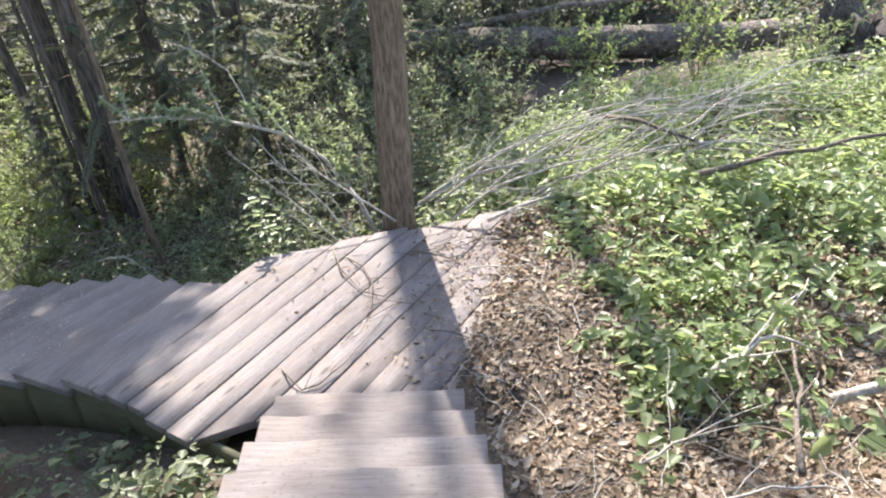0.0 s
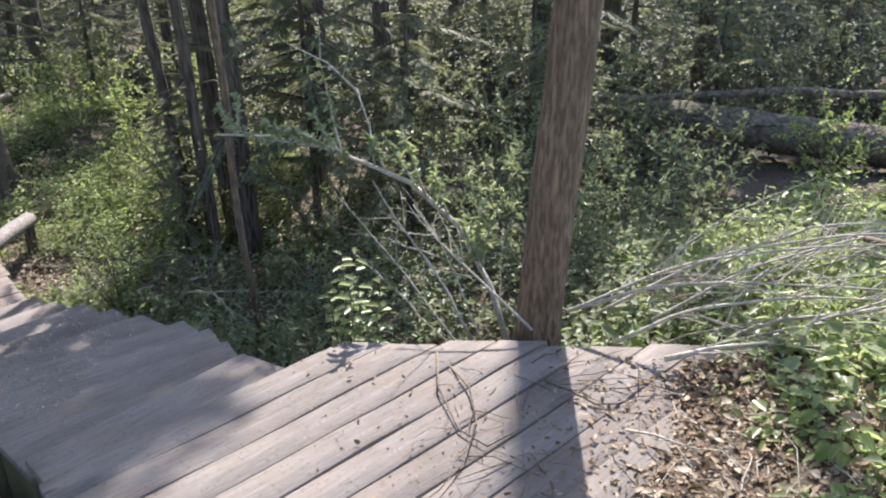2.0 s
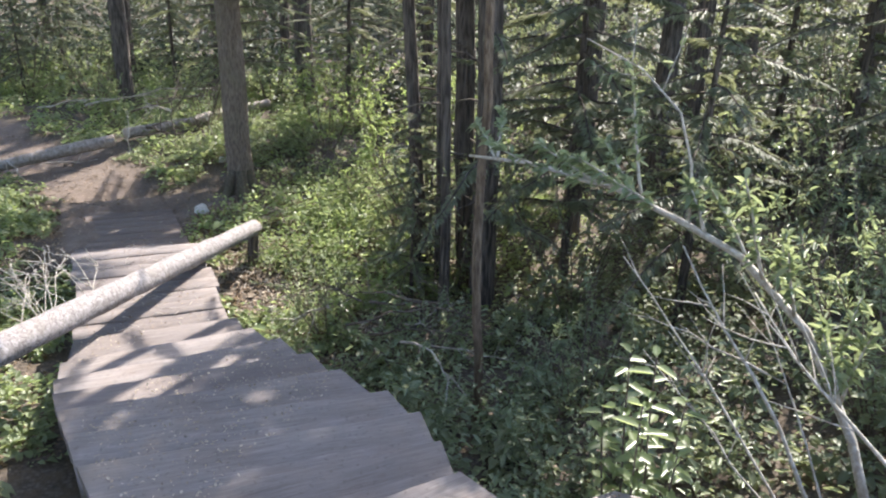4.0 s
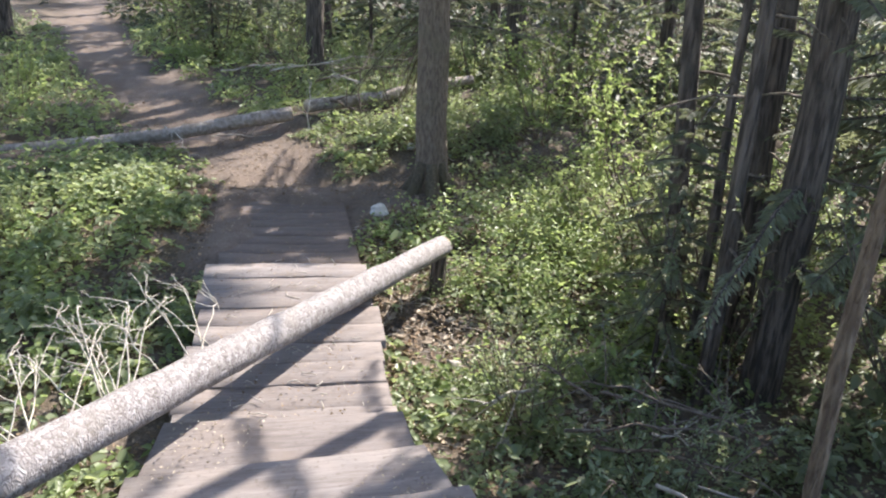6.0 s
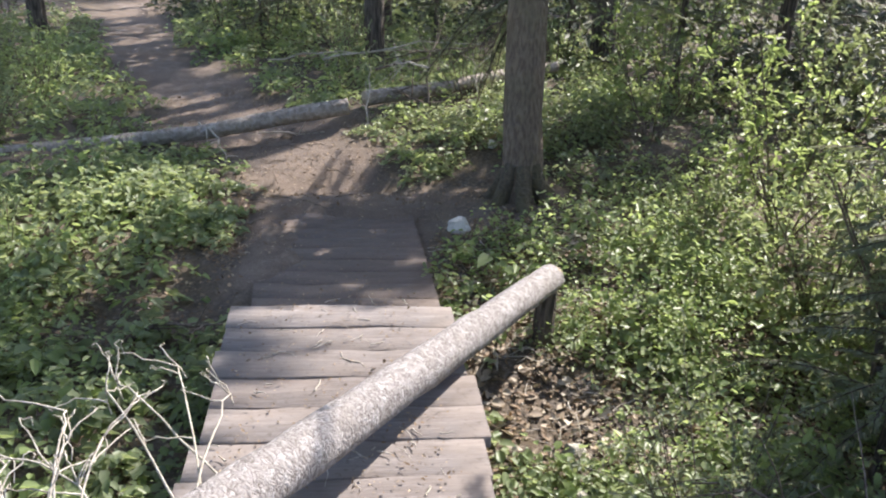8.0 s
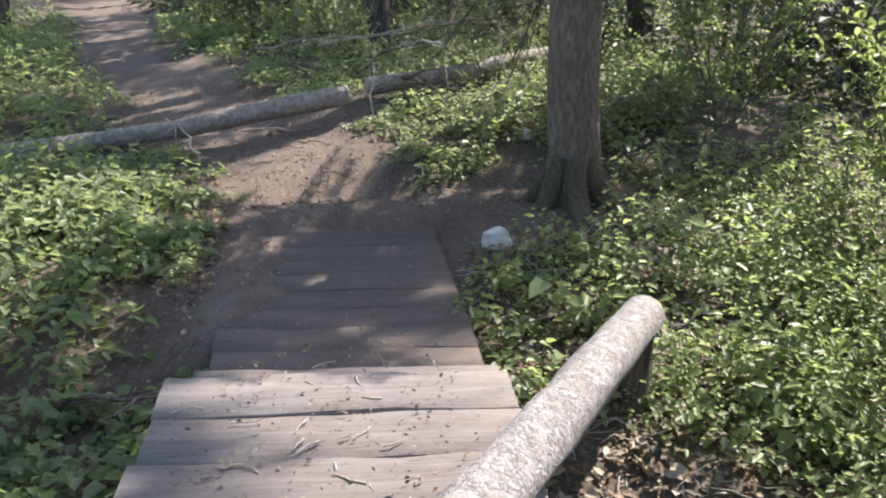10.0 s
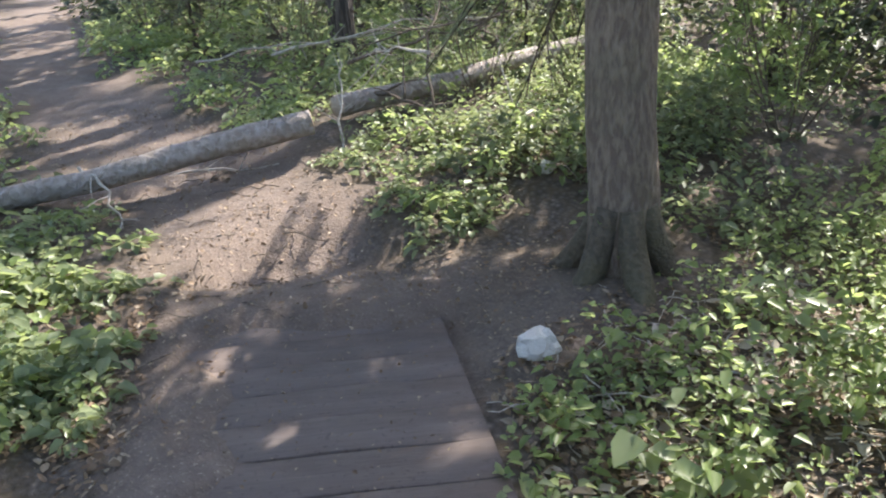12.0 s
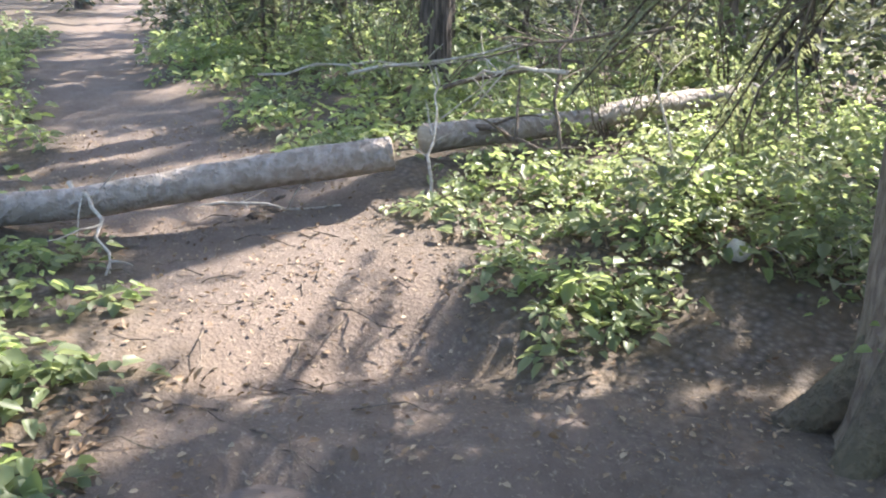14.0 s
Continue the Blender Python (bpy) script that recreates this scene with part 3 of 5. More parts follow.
# ---- trees ----
def trunk_mesh(name, height, r0, r1, lean, mat, seed, flare=0.35, sides=14, rings=26, wob=0.02):
    r = np.random.default_rng(seed)
    s = np.linspace(0, 1, rings) ** 1.6
    p = np.column_stack([lean[0] * s * height, lean[1] * s * height, s * height - 0.15])
    p[1:, :2] += np.cumsum(r.standard_normal((rings - 1, 2)), 0) * wob * 0.3
    rad = r0 + (r1 - r0) * s + r0 * flare * np.exp(-s * height / 0.16)
    v, f = tube_arrays(p, rad, sides, 0.025, seed)
    if flare > 0.3:
        ang = np.arctan2(v[:, 1] - np.interp(v[:, 2], p[:, 2], p[:, 1]), v[:, 0] - np.interp(v[:, 2], p[:, 2], p[:, 0]))
        k = np.exp(-np.clip(v[:, 2] + 0.15, 0, None) / 0.25) * 0.22 * np.sin(5 * ang + seed)
        v[:, :2] += (v[:, :2] - p[0, :2]) * np.clip(k, -0.1, 0.3)[:, None]
    return mesh_np(name, v, f, mat, True)


def bough_arrays(root, tip, droop, sprays, size, seed):
    """A conifer bough: a thin stem with flat needle sprays on both sides."""
    r = np.random.default_rng(seed)
    pts = bent(root, tip, 7, droop, 0.01, seed)
    wood = tube_arrays(pts, np.linspace(0.012, 0.003, 7), 4, 0, seed, False)
    s = r.uniform(0.12, 1.0, sprays)
    base = np.stack([np.interp(s * 6, np.arange(7), pts[:, k]) for k in range(3)], -1)
    d = unit(np.array(tip) - np.array(root))
    side = unit(np.cross(d, [0, 0, 1.0]))
    sgn = r.choice([-1.0, 1.0], sprays)[:, None]
    out = side * sgn * r.uniform(0.5, 1.2, (sprays, 1)) + d * r.uniform(0.3, 0.9, (sprays, 1)) + np.array([0, 0, -1]) * r.uniform(0, 0.45, (sprays, 1))
    L = size * (1.15 - 0.6 * s) * r.uniform(0.6, 1.3, sprays)
    off = unit(out) * (r.uniform(0, 0.9, sprays) * L)[:, None]
    leaf = leaf_arrays(base + off, out, np.array([0, 0, 1.0]) + 0.3 * r.standard_normal((sprays, 3)), L, L * 0.30, 0.05, 0.2)
    return wood, leaf


def crown_meshes(lo, hi, reach, count, sprays, size, seed, lean=(0, 0), open_side=1.0):
    r = np.random.default_rng(seed)
    woods, leaves = [], []
    for i in range(count):
        z = lo + (hi - lo) * (i + r.uniform(0, 1)) / count
        a = i * 2.4 + r.uniform(-0.5, 0.5)
        k = 1 - 0.75 * ((z - lo) / (hi - lo))
        ln = reach * k * r.uniform(0.6, 1.15) * (open_side if math.cos(a) > 0.1 else 1.0)
        root = np.array([lean[0] * z, lean[1] * z, z])
        tip = root + np.array([math.cos(a) * ln, math.sin(a) * ln, -0.22 * ln + r.uniform(-0.2, 0.25) * ln])
        w, l = bough_arrays(root, tip, 0.05 * ln, sprays, size, seed * 100 + i)
        woods.append(w)
        leaves.append(l)
    return join(woods), join(leaves)


def tree(name, at, label, height, r0, mat, seed, lean=(0.0, 0.0), crown=None, category="tree", flare=0.35, group=""):
    t = thing(name, at, label, category, group)
    part("trunk", trunk_mesh("trunk", height, r0, r0 * 0.35, lean, mat, seed, flare), t)
    if crown:
        (wv, wf), (lv, lf) = crown_meshes(*crown, seed, lean)
        tagged(part("bough_wood", mesh_np("bough_wood", wv, wf, BARK_DARK), t), kind="stuff")
        tagged(part("crown", mesh_np("crown", lv, lf, NEEDLE), t), kind="stuff")
    return t


tree("leaning_tree", (-0.63, 5.50, -1.55), "tree with reddish furrowed bark beside the landing", 14.0, 0.128, BARK, 11, (0.058, 0.03), (9.0, 14.0, 1.8, 22, 50, 0.3), flare=0.15)
tree("conifer", (-7.81, 9.10, -2.68), "thick conifer with scaly grey brown bark beside the trail", 17.0, 0.152, BARK_BIG, 12, (-0.09, 0.06), (5.5, 17.0, 2.2, 34, 42, 0.34), flare=0.75)
conifer = bpy.data.objects["conifer"]
# dense boughs, mostly above view, added to shade the lower boards
(wv, wf), (lv, lf) = crown_meshes(2.4, 5.8, 2.1, 50, 300, 0.09, 77, (-0.09, 0.06), 0.6)
tagged(part("bough_wood", mesh_np("bough_wood", wv, wf, BARK_DARK), conifer), kind="stuff")
tagged(part("bough_foliage", mesh_np("bough_foliage", lv, lf, NEEDLE), conifer), kind="stuff")
woods, leaves = [], []
# boughs added on the sun side to shade the soil at the foot
for k in range(17):
    a, z = radians(66 + 6.6 * k), 1.6 + 0.2 * ((k * 5) % 7)
    ln = 1.35 + 0.8 * ((k * 3) % 5) / 4
    root = np.array([-0.09 * z, 0.06 * z, z])
    w, l = bough_arrays(root, root + np.array([math.cos(a) * ln, math.sin(a) * ln, -0.17 * ln]), 0.07 * ln, 800, 0.05, 7900 + k)
    woods.append(w)
    leaves.append(l)
for k, (a, z, ln, fall) in enumerate(((148, 1.7, 1.25, 1.05), (160, 1.5, 1.0, 1.0), (172, 1.8, 1.45, 1.1), (186, 1.6, 1.1, 0.8), (136, 1.6, 1.5, 0.9))):
    root = np.array([-0.09 * z, 0.06 * z, z])
    w, l = bough_arrays(root, root + np.array([math.cos(radians(a)) * ln, math.sin(radians(a)) * ln, -fall]), 0.12, 330, 0.045, 7990 + k)
    woods.append(w)
    leaves.append(l)
for nm, arrays, mat_ in (("hanging_bough_wood", woods, BARK_DARK), ("hanging_needles", leaves, NEEDLE)):
    v, f = join(arrays)
    tagged(part(nm, mesh_np(nm, v, f, mat_), conifer), kind="stuff")
for k in range(6):
    a = 1.05 * k + 0.4
    reach = 0.20 + 0.09 * ((k * 7) % 4) / 3
    out = lambda q, h: (math.cos(a) * q, math.sin(a) * q, h)
    v, f = tube_arrays([out(0.09, 0.40), out(0.13, 0.25), out(0.55 * reach + 0.07, 0.14), out(reach + 0.04, 0.07), out(reach + 0.16, -0.01)], [0.05, 0.06, 0.06, 0.05, 0.03], 9, 0.05, 60 + k)
    part("root", mesh_np("root", v, f, BARK_ROOT, True), conifer)
# cluster of dark stems
for i, (dx, dy, r_, lx, ly, h) in enumerate(((-0.25, 0.1, 0.07, -0.02, 0.03, 9), (0.05, 0.3, 0.10, 0.0, 0.02, 12), (0.35, 0.05, 0.12, 0.03, 0.02, 13), (0.15, -0.2, 0.05, 0.05, 0.0, 8), (-0.05, 0.0, 0.035, 0.03, 0.04, 7))):
    stem = tree("clustered_tree", (-4.6 + 1.2 * dx, 8.6 + 1.2 * dy, -2.92), "dark slender conifer stem in a tight cluster in the hollow", h, r_, BARK_DARK, 20 + i, (lx - 0.06, ly - 0.02),
         (3.2 if i == 1 else 0.9, h, 1.3 if i == 1 else 1.4, 40, 520, 0.055) if r_ > 0.08 else None, group="cluster of stems", flare=0.2)
    for k in range(7):
        a, z = 2.4 * k + i, 0.7 + 0.42 * k
        root = np.array([(lx - 0.06) * z, (ly - 0.02) * z, z])
        v, f = tube_arrays(bent(root, root + np.array([math.cos(a), math.sin(a), -0.25]) * (0.35 + 0.09 * (k % 4)), 7, 0.04, 0.01, 10 * i + k), np.linspace(0.011, 0.003, 7), 5, 0.05, k)
        part("dead_stub", mesh_np("dead_stub", v, f, TWIG_DARK, True), stem)

slim = thing("slim_tree", (-3.22, 6.97, -2.95), "slender grey stem standing in the hollow", "tree")
part("trunk", trunk_mesh("trunk", 7.0, 0.034, 0.018, (-0.03, 0.02), BARK, 29, 0.15, 10, 24, 0.03), slim)

# forest behind: a few tree kinds repeated
proto = []
for i, (h, r_, lo, reach) in enumerate(((19, 0.17, 8.0, 2.2), (16, 0.13, 6.5, 1.9), (21, 0.21, 9.0, 2.4), (13, 0.10, 5.0, 1.6))):
    proto.append(tree("forest_tree", (30 + 3 * i, 40, ground_z(30 + 3 * i, 40) - 0.05), "tall dark conifer in the forest", h, r_, BARK_DARK, 40 + i, (0.01 * (i - 1), 0.01),
                      (lo, h, reach, 30, 42, 0.40), group="forest trees"))
bare = tree("bare_tree", (42, 40, float(ground_z(42, 40)) - 0.05), "tall limbless dark trunk in the forest", 17, 0.15, BARK_DARK, 47, (0.012, 0.0), None, group="forest trees")
# some are added so that their unseen crowns shade the boards and trail
SPOTS = [(-10.9, 13.6, 0), (-12.4, 10.9, 1), (-14.6, 12.5, 2), (-16.8, 8.0, 1), (-15.2, 6.6, 3), (-18.5, 12.2, 0), (-12.2, 14.4, 3), (-8.9, 14.5, 3), (-4.6, 11.6, 1),
         (-3.9, 13.4, 2), (-4.0, 16.5, 0), (-1.0, 15.0, 1), (0.4, 13.6, 3), (-10.5, 19.0, 0), (-21, 7.0, 2), (-14, 4.2, 1), (-17.5, 3.0, 0), (-11.5, 3.0, 3), (4.6, 12.4, 2),
         (-22, 15.5, 1), (-17, 17, 0), (-13.5, 21, 2), (-2.2, 22, 1), (-26, 9.0, 3), (-25, 18, 0), (-20, 22, 1), (2.0, 19, 0), (7, 16, 1), (-16, 27, 2), (-1, 27, 2), (6, 24, 3), (-15.2, 15.8, 1), (-18.6, 19.2, 0), (-20.4, 13.2, 3), (-16.8, 14.2, 3), (-22.6, 10.6, 1), (-19.0, 5.2, 2)]
for x, y, k in SPOTS:
    # crowns left off here to let the sun reach the walkway and bank
    open_sky = not (-12.5 < x < -7.9 and y < 17) and not x < -13 and y < 23.5
    copy_thing(bare if open_sky else proto[k], pose(x, y, float(ground_z(x, y)) - 0.05, 0, 0, (x * 97 + y * 31) % 360))
for i in range(150):
    a, d = rng.uniform(-55, 125), rng.uniform(25, 62)
    x, y = -4 - d * math.sin(radians(a)), 6 + d * math.cos(radians(a))
    if along_line(np.array([x]), np.array([y]), TRAIL)[0][0] > 2.5:
        copy_thing(proto[i % 4], pose(x, y, float(ground_z(x, y)) - 0.05, 0, 0, rng.uniform(0, 360)))
for i in range(16):
    x, y = rng.uniform(-14, 8), rng.uniform(-16, -5)
    copy_thing(proto[i % 4], pose(x, y, float(ground_z(x, y)) - 0.05, 0, 0, rng.uniform(0, 360)))


# unseen trees added beside and behind the walk to block skylight
for i, (x, y) in enumerate(((-3.8, 1.2), (-5.6, 2.3), (-2.8, -1.0), (-6.2, 0.2), (-8.8, 1.2), (-4.4, -2.2), (-11.6, 0.2), (-7.4, -2.6), (-10.2, -2.4), (-14, -1.0), (-3.4, -4.6), (3.6, -2.2), (5.8, 1.0), (6.8, 4.6), (0.8, -4.8), (-17, 0.6), (8.4, 8.0), (3.4, -6))):
    copy_thing(proto[(2, 3, 1, 3)[i % 4]], pose(x, y, float(ground_z(x, y)) - 0.05, 0, 0, 47 * i))


# two added conifers whose unseen crowns cast shade on the steps
for at_, lab, h_, r_, crown_, seed_ in (((-3.8, 11.9), "conifer added behind the hollow to shade the winding steps", 12.5, 0.13, (6.3, 12.4, 1.4, 56, 140, 0.22), 48),
                                        ((-2.1, 14.9), "thin-crowned conifer added behind the hollow to dapple the upper steps", 17.0, 0.14, (11.9, 16.8, 1.3, 26, 20, 0.24), 49)):
    tree("forest_tree", (*at_, float(ground_z(*at_)) - 0.05), lab, h_, r_, BARK_DARK, seed_, (0.0, 0.0), crown_, group="forest trees")


# ---- fallen timber ----
def log_thing(name, pts, radii, mat, label, category="log", seed=0, cut=True, rough=0.03):
    t = thing(name, pts[0], label, category)
    v, f = tube_arrays(np.array(pts) - np.array(pts[0]), radii, 14, rough, seed, False)
    part("bark", mesh_np("bark", v, f, mat, True), t)
    if cut:
        for e, inner in ((0, 1), (-1, -2)):
            d = unit(np.array(pts[e], float) - np.array(pts[inner], float))
            c = np.array(pts[e]) - np.array(pts[0])
            v, f = tube_arrays([c - d * 0.02, c + d * 0.004], [radii[e] * 0.97] * 2, 14, 0, seed)
            part("cut_end", mesh_np("cut_end", v, f, CUT), t)
    return t


pole_end, pole_dir = np.array([-6.41, 7.97, -2.385]), unit(np.array([0.40, -0.9056, 0.141]))
pole_pts = [pole_end + pole_dir * s for s in np.linspace(0, 5.6, 40)]
pole = log_thing("fallen_pole", pole_pts, np.linspace(0.077, 0.092, 40), BARK_POLE, "slim fallen trunk with pale flaking bark lying across the walkway", "log", 51, True, 0.035)
post_z = float(ground_z(-6.41, 7.95)) - 0.05
log_thing("post", [(-6.40, 7.93, post_z), (-6.40, 7.935, -2.6), (-6.40, 7.94, -2.445)], [0.06, 0.058, 0.055], BARK_DARK, "short dark stump post holding up the pole", "post", 52)

trail_log = [(-11.6, 5.2, -2.58), (-11.25, 6.2, -2.55), (-10.85, 7.2, -2.5), (-10.6, 7.85, -2.46), (-10.35, 8.5, -2.36), (-10.12, 9.05, -2.29)]
log_thing("fallen_log", [tuple(np.array([np.interp(s, np.arange(6), [p[k] for p in trail_log]) for k in range(3)])) for s in np.linspace(0, 5, 30)], np.linspace(0.055, 0.08, 30), BARK_LOG,
          "grey fallen log lying across the dirt trail", "log", 53, True, 0.04)
log_thing("fallen_log", bent((-10.5, 9.5, -2.34), (-10.25, 12.0, -2.22), 18, 0.02, 0.01, 3), np.linspace(0.075, 0.06, 18), BARK_LOG, "broken upper length of the grey log among shrubs", "log", 54, True, 0.04)
log_thing("big_fallen_log", bent((-1.2, 11.6, -1.75), (6.0, 10.3, -1.95), 30, 0.0, 0.012, 4), np.linspace(0.20, 0.26, 30), BARK_OLD, "large grey fallen log in the shade of the hollow", "log", 55, True, 0.03)


def twig_thing(name, paths, mat, label, category, group="", leaves=None):
    """A dead or living branch: each path (points, thick radius) is a limb of its own."""
    t = thing(name, tuple(paths[0][0][0]), label, category, group)
    o = np.array(paths[0][0][0])
    for k, (pts, r_) in enumerate(paths):
        v, f = tube_arrays(np.array(pts) - o, np.linspace(r_, r_ * 0.35, len(pts)), 6, 0.06, k)
        part("limb" if k == 0 else "twig", mesh_np("twig", v, f, mat, True), t)
    if leaves is not None:
        v, f = leaves
        tagged(part("leaves", mesh_np("leaves", v - o, f, LEAF_WILLOW), t), kind="stuff")
    return t


def twiggy(pts, r_, count, length, seed, up=0.2, spread=0.9):
    """Side twigs on a limb."""
    r = np.random.default_rng(seed)
    pts = np.array(pts, float)
    out = [(pts, r_)]
    n = len(pts)
    for k in range(count):
        s_ = r.uniform(0.15, 0.97) * (n - 1)
        b = np.array([np.interp(s_, np.arange(n), pts[:, q]) for q in range(3)])
        i = min(int(s_), n - 2)
        d = unit(pts[i + 1] - pts[i])
        w = unit(d * 0.7 + spread * unit(r.standard_normal(3)) + np.array([0, 0, up]))
        ln = length * r.uniform(0.4, 1.3)
        out.append((bent(b, b + w * ln, 6, r.uniform(-0.05, 0.08) * ln, 0.012 * ln, seed + k), r_ * 0.42))
    return out


def leaves_on(paths, per, size, seed, slim=0.4):
    r = np.random.default_rng(seed)
    B, A = [], []
    for pts, _ in paths[1:] or paths:
        pts = np.asarray(pts)
        s_ = r.uniform(0.2, 1.0, per) * (len(pts) - 1)
        B.append(np.stack([np.interp(s_, np.arange(len(pts)), pts[:, q]) for q in range(3)], -1))
        A.append(np.tile(unit(pts[-1] - pts[0]), (per, 1)))
    B, A = np.vstack(B), np.vstack(A)
    A = A + 0.8 * r.standard_normal(A.shape)
    L = size * r.uniform(0.6, 1.3, len(B))
    return leaf_arrays(B, A, np.array([0, 0, 1.0]) + 0.4 * r.standard_normal(A.shape), L, L * slim)


# ---- undergrowth ----
LOG_LINE = np.array([p[:2] for p in trail_log] + [(-10.5, 9.5), (-10.25, 12.0)])
def clear_of_paths(x, y, wide=0.66):
    d, _ = along_line(x, y, WALKWAY)
    on_plat = (x > -2.0) & (x < 0.25) & (y > 3.1) & (y < 5.35)
    return (d > wide) & ~on_plat & (worn(x, y) < 0.25)


def scatter(n, x0, x1, y0, y1, seed, keep=None, wide=0.66):
    r = np.random.default_rng(seed)
    x, y = r.uniform(x0, x1, n), r.uniform(y0, y1, n)
    x, y = x + 0.35 * r.standard_normal(n), y + 0.35 * r.standard_normal(n)
    ok = clear_of_paths(x, y, wide)
    patch = np.sin(1.9 * x + 0.7) * np.sin(2.3 * y - 0.4) + 0.5 * np.sin(4.7 * x - 3.1 * y)
    fine = np.sin(5.3 * x + 1.7 * np.sin(3.1 * y)) * np.sin(6.1 * y + 1.3 * np.sin(4.3 * x))
    ok &= (fine > r.uniform(-0.9, 0.55, n) - 0.3 * (x > -1.0)) | (y > 12.5) | (x < -14)
    edge = np.minimum(along_line(x, y, WALKWAY)[0], along_line(x, y, TRAIL)[0] + 0.2)
    thin = np.clip((1.9 - edge) / 0.9, 0, 1) * (x < -3.5) * (x > -7.4) * (y > 0.64 * -x + 2.7)
    ok &= patch > r.uniform(-1.6, 0.1, n) + 0.55 * thin
    ok &= (along_line(x, y, LOG_LINE)[0] > 0.16) & ~((along_line(x, y, LOG_LINE)[0] < 0.6) & (x > -11.3) & (r.uniform(0, 1, n) < 0.45))
    ok &= np.hypot(x + 8.58, y - 9.40) > 0.17
    if keep is not None:
        ok &= keep(x, y)
    x, y = x[ok], y[ok]
    return np.stack([x, y, ground_z(x, y)], -1)


def undergrowth(label, points, mat, count, height, spread, size, seed, slim=0.62):
    clear = np.minimum(along_line(points[:, 0], points[:, 1], WALKWAY)[0] - 0.45, along_line(points[:, 0], points[:, 1], TRAIL)[0] - 0.55)
    bank_edge = np.where(points[:, 0] > 0, np.clip((np.hypot((points[:, 0] - 0.25) / 0.45, (points[:, 1] - 4.0) / 1.15) - 0.9) / 1.4, 0.35, 1.0), 1.0)
    v, f = herbs(points, count, height * bank_edge * np.clip(clear / 0.8, 0.42, 1.0), spread, size, seed, slim)
    return tagged(new("undergrowth", mesh_np("undergrowth", v, f, mat)), label, "plants", kind="stuff")


undergrowth("broad pale leaves catching the sun on the bank", scatter(210, 0.5, 2.9, 2.7, 5.0, 21, lambda x, y: np.hypot((x - 0.35) / 0.5, (y - 4.1) / 1.2) > 1), LEAF_PALE, 8, 0.22, 0.14, 0.085, 21, 0.72)
undergrowth("broad pale leaves among the litter beside the planks", scatter(260, -7.4, -4.6, 6.9, 9.6, 22), LEAF_PALE, 7, 0.18, 0.12, 0.07, 22, 0.72)
undergrowth("pale leaves at the edge of the trail", scatter(500, -11.4, -7.4, 4.6, 7.6, 23, None, 0.58), LEAF_PALE, 7, 0.17, 0.12, 0.06, 23, 0.7)
far_off = lambda x, y: (x < -10.8) | (y > 9.6)
bank = lambda x, y: (np.hypot((x - 0.2) / 0.36, (y - 4.0) / 1.05) > 1) & ~((x < 1.0) & (y < 2.9)) & ((y > 3.0 + 0.35 * np.sin(4.0 * x)) | (x > 2.5))
undergrowth("sunlit low nettle-like plants on the bank", scatter(3000, 0.15, 4.5, 2.6, 8.6, 1, bank), LEAF_PALE, 13, 0.20, 0.12, 0.055, 1)
undergrowth("young lime green plants on the bank", scatter(1300, 0.2, 4.5, 2.8, 8.6, 2, bank), LEAF_LIME, 12, 0.26, 0.11, 0.05, 2)
undergrowth("fine grassy herbs among the branches", scatter(2300, 0.0, 4.5, 5.0, 9.0, 3), LEAF_LIME, 13, 0.24, 0.09, 0.045, 3, 0.32)
undergrowth("broad-leaved plants beside the lower boards", scatter(3600, -10.6, -4.8, 2.6, 7.6, 4, None, 0.53), LEAF_HERB, 13, 0.20, 0.12, 0.058, 4)
undergrowth("large-leaved plants at the edge of the trail", scatter(420, -10.2, -7.2, 5.2, 7.6, 14, None, 0.53), LEAF_LIME, 9, 0.18, 0.12, 0.052, 14, 0.75)
undergrowth("bright broad leaves spilling over the trail edge", scatter(800, -10.2, -8.5, 6.5, 7.55, 24, None, 0.5), LEAF_HERB, 10, 0.17, 0.11, 0.052, 24, 0.72)
undergrowth("low plants round the small mound", scatter(600, -10.0, -7.9, 9.2, 11.0, 25, lambda x, y: np.hypot(x + 7.9, y - 8.7) > 0.95), LEAF_SHRUB, 10, 0.16, 0.12, 0.045, 25, 0.66)
undergrowth("lime green leaves beside the lower boards", scatter(1500, -10.6, -5.6, 4.0, 8.0, 5, None, 0.54), LEAF_LIME, 10, 0.26, 0.11, 0.05, 5)
undergrowth("sunlit plants between the walkway and the stems", scatter(3600, -7.4, -2.2, 6.3, 10.2, 6), LEAF_HERB, 14, 0.13, 0.12, 0.036, 6)
undergrowth("bright leaves between the walkway and the stems", scatter(2800, -7.4, -4.4, 7.6, 11.5, 7), LEAF_LIME, 17, 0.30, 0.13, 0.034, 7)
undergrowth("pale feathery plants low in the hollow", scatter(900, -4.4, -1.6, 5.7, 7.6, 26), LEAF_WILLOW, 12, 0.4, 0.14, 0.05, 26, 0.4)
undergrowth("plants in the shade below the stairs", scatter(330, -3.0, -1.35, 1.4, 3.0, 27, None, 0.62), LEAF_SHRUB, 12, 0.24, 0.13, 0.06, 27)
undergrowth("tiny pale plants among the sunlit litter", scatter(1100, -6.4, -4.0, 6.2, 8.3, 28, None, 0.6), LEAF_PALE, 10, 0.09, 0.1, 0.032, 28, 0.7)
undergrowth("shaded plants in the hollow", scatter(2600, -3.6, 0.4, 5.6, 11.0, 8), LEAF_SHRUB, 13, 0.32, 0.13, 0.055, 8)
undergrowth("plants beside the trail and under the log", scatter(3000, -11.5, -8.2, 8.6, 12.5, 9, lambda x, y: np.hypot(x + 7.9, y - 8.7) > 0.75), LEAF_HERB, 14, 0.15, 0.11, 0.042, 9)
